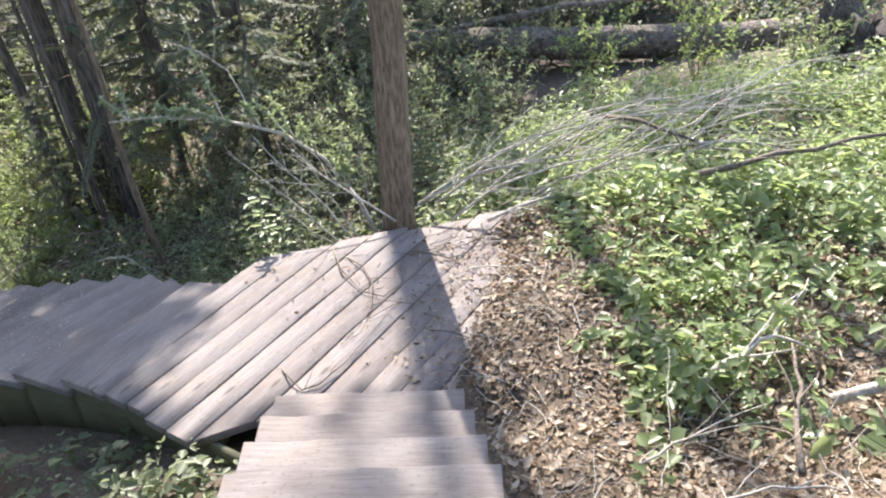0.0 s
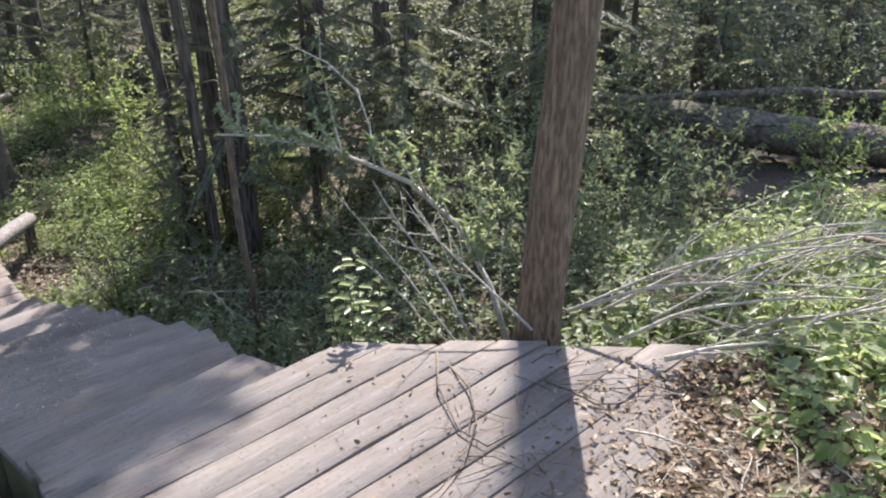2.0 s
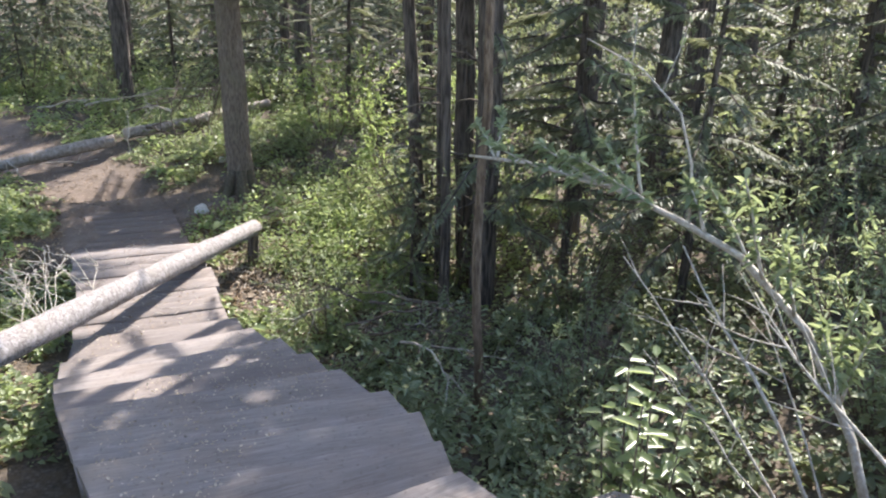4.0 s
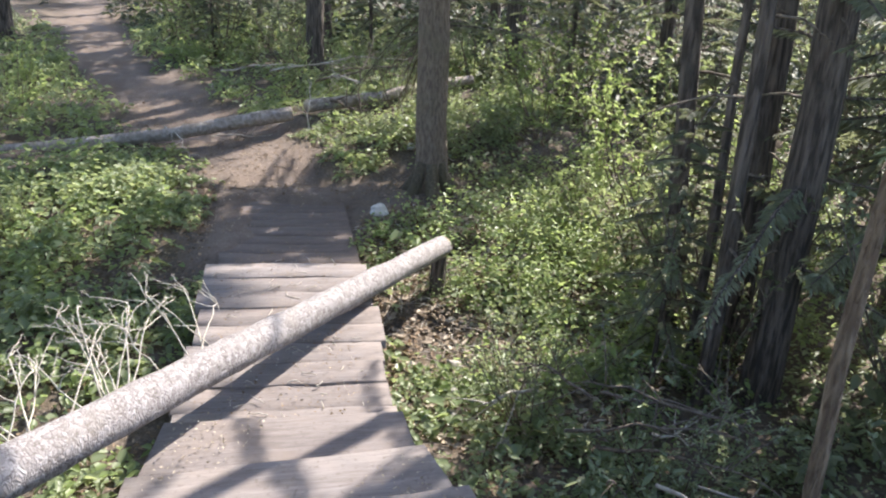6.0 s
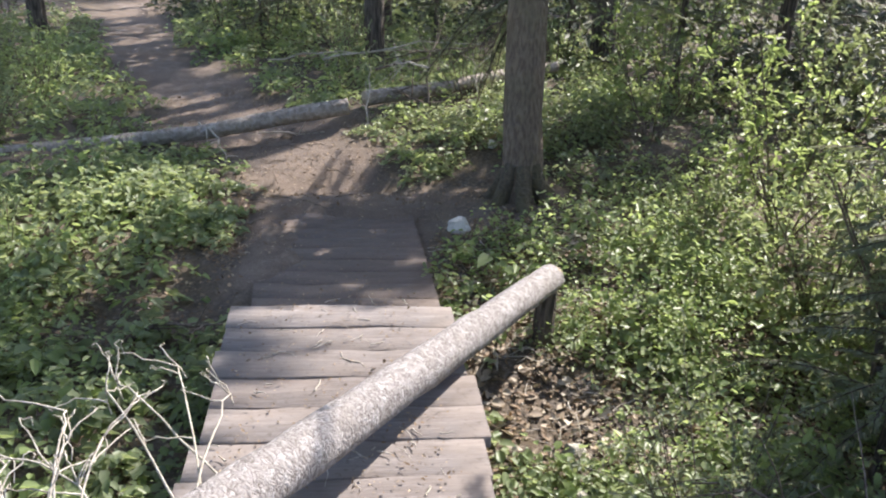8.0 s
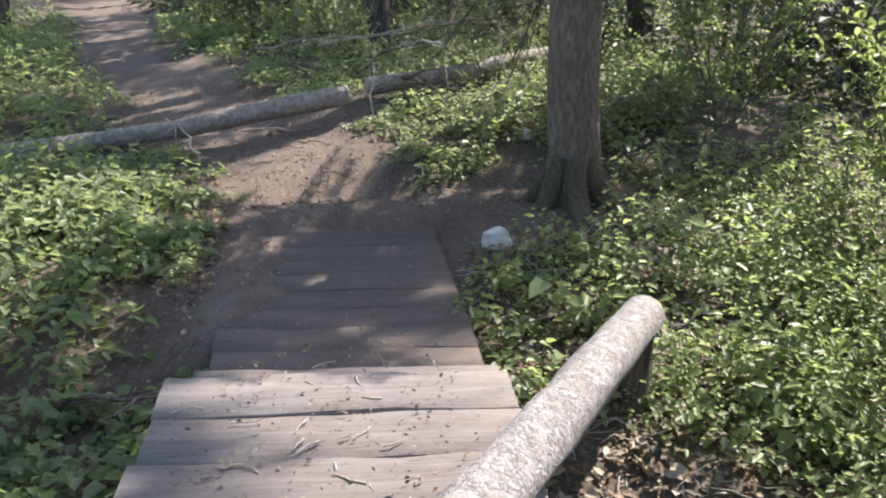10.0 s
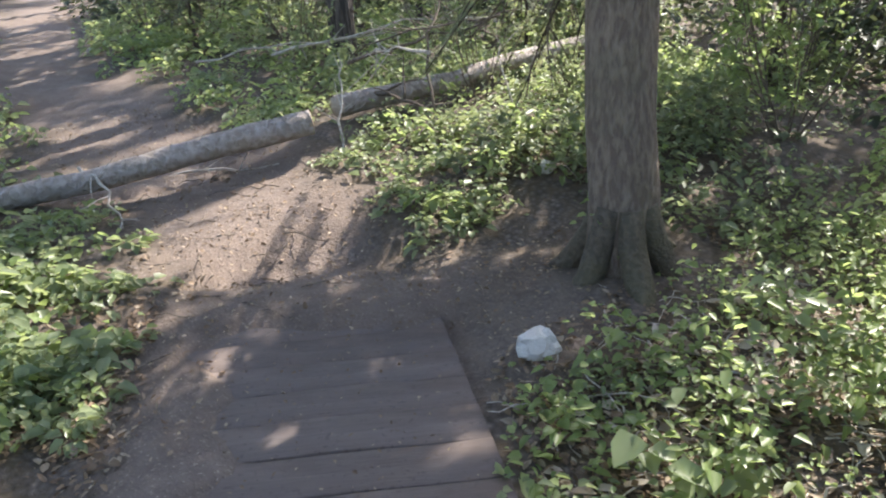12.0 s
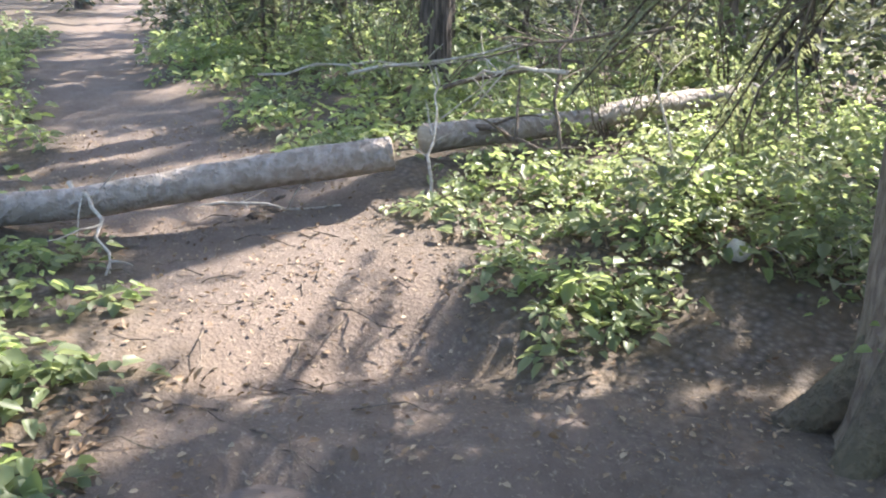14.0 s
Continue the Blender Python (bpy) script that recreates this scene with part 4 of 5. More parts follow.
undergrowth("pale leaves around the broken log", scatter(1500, -12, -8.4, 9.0, 12.5, 15, lambda x, y: np.hypot(x + 7.9, y - 8.7) > 0.9), LEAF_LIME, 13, 0.20, 0.12, 0.038, 15)
undergrowth("plants on the far side of the trail", scatter(4200, -19, -10.3, 2.5, 15, 10), LEAF_HERB, 13, 0.28, 0.15, 0.065, 10)
undergrowth("pale leaves on the far side of the trail", scatter(2200, -17, -10.3, 3.5, 14, 11), LEAF_LIME, 11, 0.34, 0.15, 0.06, 11)
# background plants: the missing canopy shade is in their dark leaf colour
undergrowth("plants deep in the forest with shade in their leaf colour", scatter(7000, -26, 9, 10.5, 30, 12, lambda x, y: (y > 12.5) | (x < -15) | (x > -3)), LEAF_SHADED, 13, 0.6, 0.32, 0.11, 12)
undergrowth("seedlings covering the forest floor, coloured dark for forest shade", scatter(4200, -9, 5, 11.8, 21, 29), LEAF_SHADED, 13, 0.45, 0.26, 0.085, 29)
undergrowth("distant green understory of the forest", scatter(5000, -48, 26, 24, 60, 16), LEAF_SHADED, 12, 1.3, 0.7, 0.26, 16)
undergrowth("distant understory beside the trail", scatter(2500, -55, -20, -6, 30, 17, lambda x, y: (x < -26) | (y < 4)), LEAF_SHADED, 12, 1.1, 0.6, 0.24, 17)
undergrowth("low plants around the head of the stairs", scatter(4200, -16, 9, -9, 2.8, 18, lambda x, y: (np.abs(x) > 1.4) & ~((x > 0) & (x < 2.6) & (y > 0.8)), 0.9), LEAF_SHRUB, 10, 0.24, 0.16, 0.075, 18)
undergrowth("low plants on the open bank", scatter(2600, 4.0, 11, 1.5, 13, 19), LEAF_HERB, 10, 0.26, 0.16, 0.075, 19)
undergrowth("plants on the slope below the stairs", scatter(1300, -6, -1.3, -0.5, 4.2, 13, None, 0.8), LEAF_SHRUB, 13, 0.24, 0.13, 0.06, 13)


# shrubs: several stems with leaves
def shrub_proto(at, label, h, stems, per, size, mat, seed, slim=0.5, name="shrub"):
    r = np.random.default_rng(seed)
    t = thing(name, at, label, "shrub", "forest shrubs")
    paths = []
    for k in range(stems):
        a = r.uniform(0, 2 * np.pi)
        tip = np.array([math.cos(a) * h * r.uniform(0.2, 0.65), math.sin(a) * h * r.uniform(0.2, 0.65), h * r.uniform(0.6, 1.1)])
        paths += twiggy(bent((0.04 * math.cos(a), 0.04 * math.sin(a), -0.05), tip, 7, -0.02, 0.012, seed + k), 0.009, 6, h * 0.35, seed * 10 + k, 0.3)
    v, f = join([tube_arrays(p, np.linspace(q, q * 0.4, len(p)), 4, 0, 0, False) for p, q in paths])
    tagged(part("stem_tangle", mesh_np("stem_tangle", v, f, TWIG_DARK), t), kind="stuff")
    v, f = leaves_on([paths[0]] + paths, per, size, seed, slim)
    tagged(part("leaves", mesh_np("leaves", v, f, mat), t), kind="stuff")
    return t


gz = lambda x, y: float(ground_z(x, y))
kinds = [shrub_proto((-5.6, 9.4, gz(-5.6, 9.4)), "sunlit leafy shrub with broad green leaves", 0.9, 9, 13, 0.06, LEAF_HERB, 31),
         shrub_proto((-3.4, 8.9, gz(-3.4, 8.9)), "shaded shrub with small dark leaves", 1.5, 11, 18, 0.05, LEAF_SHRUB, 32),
         shrub_proto((-1.5, 8.6, gz(-1.5, 8.6)), "silvery willow shrub with narrow leaves", 1.4, 10, 18, 0.065, LEAF_WILLOW, 33, 0.3),
         shrub_proto((-6.3, 10.2, gz(-6.3, 10.2)), "tall lime green shrub in the sun", 1.3, 10, 16, 0.058, LEAF_LIME, 34)]
for k, x, y, sc in ((0, -6.6, 9.7, 0.5), (0, -5.0, 8.7, 0.5), (0, -4.9, 10.2, 0.8), (3, -5.6, 10.9, 0.7), (0, -6.9, 11.4, 0.8), (2, -2.6, 7.3, 0.7), (1, -4.6, 8.8, 1.0), (1, -4.9, 7.3, 0.55), (2, -2.3, 6.5, 0.5), (2, -4.0, 7.3, 0.5),
                    (2, -0.2, 8.2, 0.9), (2, 0.4, 9.6, 0.8), (2, -0.9, 7.6, 0.9), (1, -2.0, 9.9, 1.2), (2, -3.0, 10.4, 1.2), (1, -0.6, 10.3, 1.2), (3, 1.5, 9.4, 0.8), (3, 2.6, 9.0, 0.9), (0, 3.4, 8.0, 0.9),
                    (0, -9.3, 10.6, 0.6), (3, -8.6, 12.2, 1.0), (1, -10.2, 10.6, 0.6), (0, -12.3, 10.4, 0.7), (1, -13.2, 10.9, 0.9), (0, -11.6, 6.2, 0.7), (3, -12.6, 6.9, 0.6), (0, -13.8, 6.2, 0.8), (1, -15.5, 6.8, 1.0),
                    (0, -9.0, 5.8, 0.5), (1, -7.8, 4.8, 0.6), (0, -10.0, 4.6, 0.7), (1, -15, 10.8, 1.1), (3, -16.2, 10.6, 0.9), (0, -18, 11.5, 1.2), (1, -20, 8.2, 1.2), (3, -8.0, 10.9, 0.9), (0, -7.3, 12.5, 1.2),
                    (1, -5.5, 13, 1.4), (2, -1.5, 12.0, 1.3), (1, 1.0, 12.2, 1.2), (1, -4.0, 13.6, 1.5), (0, -10.8, 12.6, 1.1), (1, -6.6, 15.2, 1.5), (2, -9.6, 16, 1.5), (1, -13, 14, 1.5), (1, 2.6, 13.0, 1.4), (1, -2.4, 15.5, 1.6)):
    copy_thing(kinds[k], pose(x, y, gz(x, y) - 0.03, 0, 0, (x * 53 + y * 71) % 360) @ Matrix.Diagonal((sc, sc, sc, 1))).scale = (sc, sc, sc)


# young conifers with boughs almost to the ground
def young_conifer(at, h, reach, count, sprays, size, seed, label, mat=NEEDLE):
    t = thing("young_conifer", at, label, "conifer", "young conifers")
    part("trunk", trunk_mesh("trunk", h, 0.012 + 0.008 * h, 0.006, (0.01, 0.0), BARK_DARK, seed, 0.1, 8, 12, 0.005), t)
    (wv, wf), (lv, lf) = crown_meshes(0.18 * h if h > 1.6 else 0.06, h * 0.98, reach, count, sprays, size, seed)
    tagged(part("bough_wood", mesh_np("bough_wood", wv, wf, BARK_DARK), t), kind="stuff")
    tagged(part("needles", mesh_np("needles", lv, lf, mat), t), kind="stuff")
    return t


young_conifer((0.12, 8.95, gz(0.12, 8.95)), 1.15, 0.42, 34, 70, 0.06, 61, "small bright green spruce seedling in the hollow", LEAF_SHRUB)
yc = young_conifer((-2.5, 9.0, gz(-2.5, 9.0)), 4.2, 1.3, 46, 330, 0.07, 62, "shaded young conifer with drooping feathery boughs")
yc2 = young_conifer((-8.1, 13.7, gz(-8.1, 13.7)), 5.4, 1.55, 64, 380, 0.072, 63, "young conifer with pale green drooping boughs")
for k, (x, y, sc) in enumerate(((-4.75, 8.3, 0.45), (-5.1, 9.1, 0.5), (-3.7, 9.3, 1.1), (-4.1, 10.4, 1.55), (-1.0, 10.0, 0.9), (-1.9, 12.8, 1.2), (0.6, 12.8, 1.1), (-3.0, 14.6, 1.3), (-0.6, 14.2, 1.2), (2.4, 14.8, 1.2))):
    copy_thing(yc, pose(x, y, gz(x, y) - 0.03, 0, 0, 77 * k)).scale = (sc, sc, sc)
for k, (x, y, sc) in enumerate(((-8.75, 12.2, 0.8), (-11.4, 12.4, 0.4), (-10.4, 14.6, 0.6), (-13.0, 12.4, 0.7), (-14.5, 10.4, 0.45), (-15.8, 12.0, 0.8), (-17.6, 7.0, 0.7), (-13.4, 5.0, 0.5))):
    copy_thing(yc2, pose(x, y, gz(x, y) - 0.03, 0, 0, 61 * k)).scale = (sc, sc, sc)

for k in range(46):
    a, d = rng.uniform(-40, 110), rng.uniform(15, 42)
    x, y = -4 - d * math.sin(radians(a)), 6 + d * math.cos(radians(a))
    if along_line(np.array([x]), np.array([y]), TRAIL)[0][0] > 2.2:
        sc = rng.uniform(0.6, 1.3)
        copy_thing(yc2 if k % 2 else yc, pose(x, y, gz(x, y) - 0.03, 0, 0, rng.uniform(0, 360))).scale = (sc, sc, sc)

# leafy sprout at the edge of the landing
sp = np.array([-1.55, 5.2, gz(-1.55, 5.2)])
sprout = thing("sprout", tuple(sp), "pale sunlit sapling with big leaves beside the landing", "sapling")
stem_pts = []
for k in range(7):
    a = k * 2.4
    stem_pts.append(bent((0.03 * math.cos(a), 0.03 * math.sin(a), 0), (0.16 * math.cos(a) * (k > 0), 0.13 * math.sin(a) * (k > 0), -1.0 - sp[2] - 0.06 * k), 6, 0, 0.006, k))
for k, p in enumerate(stem_pts):
    v, f = tube_arrays(p, np.linspace(0.007, 0.003, 6), 5, 0, k)
    part("stem", mesh_np("stem", v, f, TWIG_DARK, True), sprout)
B, A = [], []
for k, p in enumerate(stem_pts):
    for q in range(28):
        s_ = 5 * (0.35 + 0.65 * q / 27)
        B.append([np.interp(s_, np.arange(6), p[:, c]) for c in range(3)])
        A.append([math.cos(q * 2.4 + k), math.sin(q * 2.4 + k), 0.2 + 0.5 * (q == 27)])
v, f = leaf_arrays(np.array(B), np.array(A), np.tile([0, 0, 1.0], (len(B), 1)), rng.uniform(0.06, 0.11, len(B)), rng.uniform(0.03, 0.052, len(B)))
tagged(part("leaves", mesh_np("leaves", v, f, LEAF_PALE), sprout), kind="stuff")


# ---- dead branches ----
# bowed willow stems behind the landing
main = np.array([(-0.78, 5.62, -1.75), (-0.95, 5.85, -1.45), (-1.2, 6.0, -1.12), (-1.5, 6.02, -0.88), (-1.75, 6.0, -0.78), (-2.1, 6.1, -0.72), (-2.6, 6.3, -0.74), (-3.1, 6.5, -0.82)])
w1 = twiggy(main, 0.022, 18, 0.45, 71, 0.5, 0.6)
twig_thing("bowed_stem", w1, TWIG_PALE, "bowed pale willow stem with sparse silvery leaves", "branch", "willow stems", leaves_on(w1, 60, 0.06, 71, 0.36))
up = np.array([(-1.72, 6.0, -0.8), (-1.76, 6.05, -0.55), (-1.85, 6.1, -0.35), (-2.05, 6.15, -0.2), (-2.34, 6.2, -0.1)])
w2 = twiggy(up, 0.008, 4, 0.25, 72, 0.3, 0.8)
twig_thing("thin_shoot", w2, TWIG_PALE, "thin curved shoot rising from the bowed stem", "branch", "willow stems", leaves_on(w2, 5, 0.05, 72, 0.35))
for k, (a, b, r_) in enumerate((((-0.95, 5.52, -1.7), (-1.72, 5.95, -0.86), 0.010), ((-1.0, 5.5, -1.75), (-1.95, 5.9, -0.95), 0.007), ((-0.92, 5.56, -1.7), (-1.35, 5.95, -1.1), 0.006), ((-1.05, 5.46, -1.7), (-1.75, 5.7, -1.25), 0.005), ((-1.3, 5.9, -1.3), (-2.0, 6.2, -1.35), 0.005))):
    w3 = twiggy(bent(a, b, 7, 0.03, 0.01, k), r_, 5, 0.25, 80 + k, 0.1, 0.7)
    twig_thing("dead_shoot", w3, TWIG_PALE, "thin dead stem leaning behind the landing", "branch", "willow stems")
# dead brush thrown over the bank
r = np.random.default_rng(90)
for k in range(25):
    a = np.array([r.uniform(-0.3, 1.6), r.uniform(5.3, 7.0), 0])
    a[2] = gz(a[0], a[1]) + r.uniform(0.0, 0.12)
    b = a + np.array([r.uniform(0.8, 2.6), r.uniform(-0.5, 1.3), 0])
    b[2] = gz(b[0], b[1]) + r.uniform(0.08, 0.4)
    w4 = twiggy(bent(a, b, 11, r.uniform(0.12, 0.40), 0.03, 900 + k), r.uniform(0.005, 0.013), 7, 0.6, 910 + k, 0.05, 0.55)
    twig_thing("dead_branch", w4, TWIG_PALE, "bleached dead branch arching over the green bank", "branch", "brush on the bank")
for k, (a, b, r_) in enumerate((((1.5, 4.9, -1.0), (3.4, 5.2, -0.92), 0.022), ((1.1, 6.2, -1.05), (1.9, 5.4, -1.1), 0.02), ((1.0, 2.95, -1.12), (1.5, 3.3, -1.05), 0.02), ((1.15, 2.2, -0.95), (1.45, 3.1, -1.05), 0.016), ((1.5, 2.75, -1.1), (2.4, 2.75, -1.0), 0.03),
                                ((0.75, 2.1, -0.98), (1.35, 2.05, -0.9), 0.008), ((0.6, 2.4, -1.05), (1.2, 2.7, -1.05), 0.007))):
    w5 = twiggy(bent(a, b, 8, 0.04, 0.02, 950 + k), r_, 4, 0.4, 960 + k, 0.1, 0.7)
    twig_thing("dead_branch", w5, TWIG_DARK if k in (0, 1, 3) else TWIG_PALE, "grey dead branch lying on the bank", "branch", "brush on the bank")
# pale branches arching out from behind the leaning tree, over the bank
for k, (pts, r_) in enumerate(((((-0.43, 5.42, -1.3), (0.0, 5.43, -1.1), (0.42, 5.53, -1.08), (1.1, 5.7, -1.12)), 0.012), (((-0.17, 5.25, -1.36), (0.16, 5.3, -1.15), (0.73, 5.46, -1.08), (1.5, 5.6, -1.12)), 0.012),
                               (((0.07, 5.05, -1.3), (0.3, 5.1, -1.23), (0.58, 5.17, -1.2), (1.0, 5.2, -1.24)), 0.016), (((-0.44, 5.4, -1.3), (0.1, 5.5, -1.0), (0.71, 5.6, -0.88), (1.5, 5.9, -0.9)), 0.009),
                               (((-0.3, 5.6, -1.4), (0.3, 5.8, -1.05), (1.1, 6.0, -0.92), (1.9, 6.0, -0.98)), 0.010), (((0.0, 5.6, -1.4), (0.5, 5.9, -1.15), (1.3, 6.3, -1.0), (2.4, 6.5, -1.0)), 0.009),
                               (((0.2, 5.3, -1.38), (0.8, 5.35, -1.15), (1.5, 5.3, -1.08), (2.3, 5.4, -1.1)), 0.008), (((-0.6, 5.25, -1.35), (-0.9, 5.35, -1.15), (-1.15, 5.45, -1.0), (-1.35, 5.6, -0.85)), 0.008))):
    curve = np.array([[np.interp(q, np.arange(4), [p[c] for p in pts]) for c in range(3)] for q in np.linspace(0, 3, 13)])
    curve[1:-1] = (curve[:-2] + 2 * curve[1:-1] + curve[2:]) / 4
    twig_thing("dead_branch", twiggy(curve, r_, 9, 0.34, 1400 + k, 0.1, 0.55), TWIG_PALE, "long bleached dead branch arching out beside the leaning tree", "branch", "brush on the bank")
# curled dark twigs left on the planks
for k, pts in enumerate((((-1.05, 5.01), (-0.95, 4.68), (-0.78, 4.41), (-0.63, 4.32), (-0.51, 4.47), (-0.6, 4.8)), ((-0.47, 4.89), (-0.34, 4.8), (-0.22, 4.75), (-0.12, 4.77), (-0.03, 4.81), (0.08, 4.83)),
                         ((-1.17, 3.66), (-1.1, 3.54), (-1.02, 3.45), (-0.93, 3.48), (-0.8, 3.65), (-0.61, 4.1)), ((-0.07, 4.59), (0.05, 4.5), (0.15, 4.45), (0.22, 4.4), (0.3, 4.37), (0.36, 4.3)),
                         ((-0.95, 4.9), (-0.8, 4.7), (-0.72, 4.5), (-0.7, 4.2), (-0.75, 4.0), (-0.85, 3.85)))):
    curve = np.array([(x, y, PLAT_Z + 0.008 + 0.03 * math.sin(q * 1.3) ** 2 + max(0, x + 0.1) * 0.3) for q, (x, y) in enumerate(pts)])
    twig_thing("curled_twig", twiggy(curve, 0.006, 6, 0.14, 1500 + k, 0.0, 0.7), TWIG_DARK if k != 3 else TWIG_PALE, "thin curled dead twig lying on the landing", "twig", "twigs on the landing")
# dead tangle under the clustered stems
r = np.random.default_rng(160)
for k in range(12):
    a = np.array([r.uniform(-4.9, -3.7), r.uniform(6.9, 7.9), r.uniform(-2.75, -2.3)])
    b = a + np.array([r.uniform(-0.7, 0.8), r.uniform(-0.4, 0.5), r.uniform(-0.12, 0.22)])
    twig_thing("dead_branch", twiggy(bent(a, b, 8, 0.04, 0.02, 1600 + k), r.uniform(0.006, 0.012), 6, 0.35, 1610 + k, 0.0, 0.8), TWIG_DARK if k % 3 else TWIG_PALE, "grey dead branch tangled in the shaded hollow", "branch", "tangle in the hollow")
# dead boughs hanging beside the thick conifer
for k, (a, b, r_) in enumerate((((-8.1, 9.3, -0.9), (-8.5, 9.25, -1.95), 0.009), ((-8.2, 9.5, -0.8), (-9.1, 9.7, -1.7), 0.009), ((-8.2, 9.6, -1.2), (-9.6, 9.9, -1.9), 0.011), ((-9.6, 9.6, -1.9), (-10.8, 10.0, -2.1), 0.012), ((-9.3, 9.9, -1.7), (-10.3, 9.5, -2.0), 0.010), ((-9.7, 9.7, -2.3), (-10.1, 10.2, -1.5), 0.010))):
    twig_thing("dead_bough", twiggy(bent(a, b, 10, 0.05, 0.02, 1700 + k), r_, 10, 0.32, 1710 + k, -0.2, 0.7), TWIG_DARK if k != 3 else TWIG_PALE, "bare drooping dead bough beside the thick conifer", "branch", "dead boughs")
# white twigs on the pole
def hooked(b, way, length, rise, seed):
    """A dead twig that rises from b and hooks over at its tip."""
    q = np.linspace(0, 1, 10)
    w = unit(np.array(way))
    reach = length * np.sin(q * 1.9) / math.sin(1.57)
    p = np.column_stack([b[0] + w[0] * reach, b[1] + w[1] * reach, b[2] + rise * np.sin(q * 2.35)])
    jog = np.cumsum(np.random.default_rng(seed).standard_normal((10, 3)), 0) * 0.006
    return p + jog - jog[0]


r = np.random.default_rng(97)
for k in range(20):
    s_ = r.uniform(2.2, 3.6)
    b = pole_end + pole_dir * s_ + np.array([-0.05, -0.02, 0.0])
    w6 = [(hooked(b, (-1.0, r.uniform(-0.5, 0.9)), r.uniform(0.22, 0.55), r.uniform(0.06, 0.26), 970 + k), 0.004)]
    for q in range(4):
        i = int(r.integers(2, 9))
        w6.append((hooked(w6[0][0][i], (-1.0, r.uniform(-1.6, 1.6)), r.uniform(0.06, 0.2), r.uniform(-0.04, 0.1), 1200 + 9 * k + q), 0.0025))
    o = w6[0][0][0]
    limb = None
    for q, (pts, rr) in enumerate(w6):
        v, f = tube_arrays(pts - np.array(pole_pts[0]), np.linspace(rr, rr * 0.4, len(pts)), 5, 0.05, q)
        part("twig", mesh_np("twig", v, f, TWIG_PALE, True), pole)


# ---- stones ----
def stone(at, size, mat, label, seed, flat=0.7):
    bm = bmesh.new()
    bmesh.ops.create_icosphere(bm, subdivisions=3, radius=1.0)
    for v in bm.verts:
        n = noise.fractal(v.co * 1.1 + Vector((seed, 0, 0)), 0.6, 2.0, 4)
        v.co *= 1 + 0.38 * n
        for axis in ((0.8, 0.5, 0.3), (-0.6, 0.7, 0.4), (0.1, -0.8, 0.6), (-0.3, -0.2, 0.93)):
            ax = Vector(axis).normalized()
            over = v.co.dot(ax) - 0.72
            if over > 0:
                v.co -= ax * over * 0.85
    me = bpy.data.meshes.new("stone")
    bm.to_mesh(me)
    bm.free()
    me.materials.append(mat)
    ob = new("stone", me)
    ob.matrix_world = pose(at[0], at[1], at[2], 0, 0, seed * 47) @ Matrix.Diagonal((size, size * 0.8, size * flat, 1))
    return tagged(ob, label, "stone")


stone((-7.60, 8.32, gz(-7.60, 8.32) + 0.035), 0.078, ROCK_WHITE, "white angular rock on bare soil beside the boards", 1, 0.85)
stone((-8.65, 9.56, gz(-8.65, 9.56) + 0.03), 0.05, ROCK_WHITE, "small white stone on the mossy mound", 2, 0.8)
for k, (x, y, sz) in enumerate(((-5.5, 7.28, 0.07), (-5.25, 7.05, 0.05), (-5.75, 7.5, 0.06), (-4.9, 7.1, 0.06))):
    stone((x, y, gz(x, y) + 0.02), sz, ROCK_GREY, "grey stone half sunk in litter along the edge of the boards", 3 + k, 0.7)


# ---- litter ----
def dry_leaves(n, x0, x1, y0, y1, seed, height, keep, size=0.035, label="dry brown leaf litter", mat=LITTER):
    r = np.random.default_rng(seed)
    x, y = r.uniform(x0, x1, n), r.uniform(y0, y1, n)
    ok = keep(x, y)
    x, y = x[ok], y[ok]
    P = np.stack([x, y, height(x, y) + r.uniform(0.003, 0.02, len(x))], -1)
    A = np.stack([r.standard_normal(len(x)), r.standard_normal(len(x)), 0.25 * r.standard_normal(len(x))], -1)
    U = np.array([0, 0, 1.0]) + 0.45 * r.standard_normal(A.shape)
    L = size * r.uniform(0.4, 1.5, len(x))
    v, f = leaf_arrays(P, A, U, L, L * r.uniform(0.3, 0.7, len(x)), 0.3, -0.1)
    return tagged(new("leaf_litter", mesh_np("leaf_litter", v, f, mat)), label, "litter", kind="stuff")


dry_leaves(30000, -0.35, 3.0, 1.2, 5.6, 41, ground_z, lambda x, y: along_line(x, y, WALKWAY)[0] > 0.55)
dry_leaves(4200, -0.3, 3.0, 1.2, 5.6, 47, ground_z, lambda x, y: along_line(x, y, WALKWAY)[0] > 0.55, 0.05, "large pale curled dead leaves on the bank", LITTER_PALE)
dry_leaves(2200, -7.4, -4.6, 6.8, 9.6, 48, ground_z, lambda x, y: along_line(x, y, WALKWAY)[0] > 0.6, 0.06, "pale dead leaves beside the planks", LITTER_PALE)
dry_leaves(1500, -0.55, 0.3, 3.3, 5.2, 42, lambda x, y: np.full(x.shape, PLAT_Z + 0.004), lambda x, y: rng.uniform(0, 1, x.shape) < np.clip((x + 0.6) / 0.7, 0, 1), 0.03)
dry_leaves(700, -1.8, -0.2, 3.3, 5.0, 53, lambda x, y: np.full(x.shape, PLAT_Z + 0.004), lambda x, y: y > 4.5 - 0.9 * (x + 1.9), 0.012, "crumbs of bark and soil on the landing")
dry_leaves(160, -1.8, -0.2, 3.3, 5.0, 43, lambda x, y: np.full(x.shape, PLAT_Z + 0.004), lambda x, y: y > 4.7 - 0.9 * (x + 1.9), 0.022)
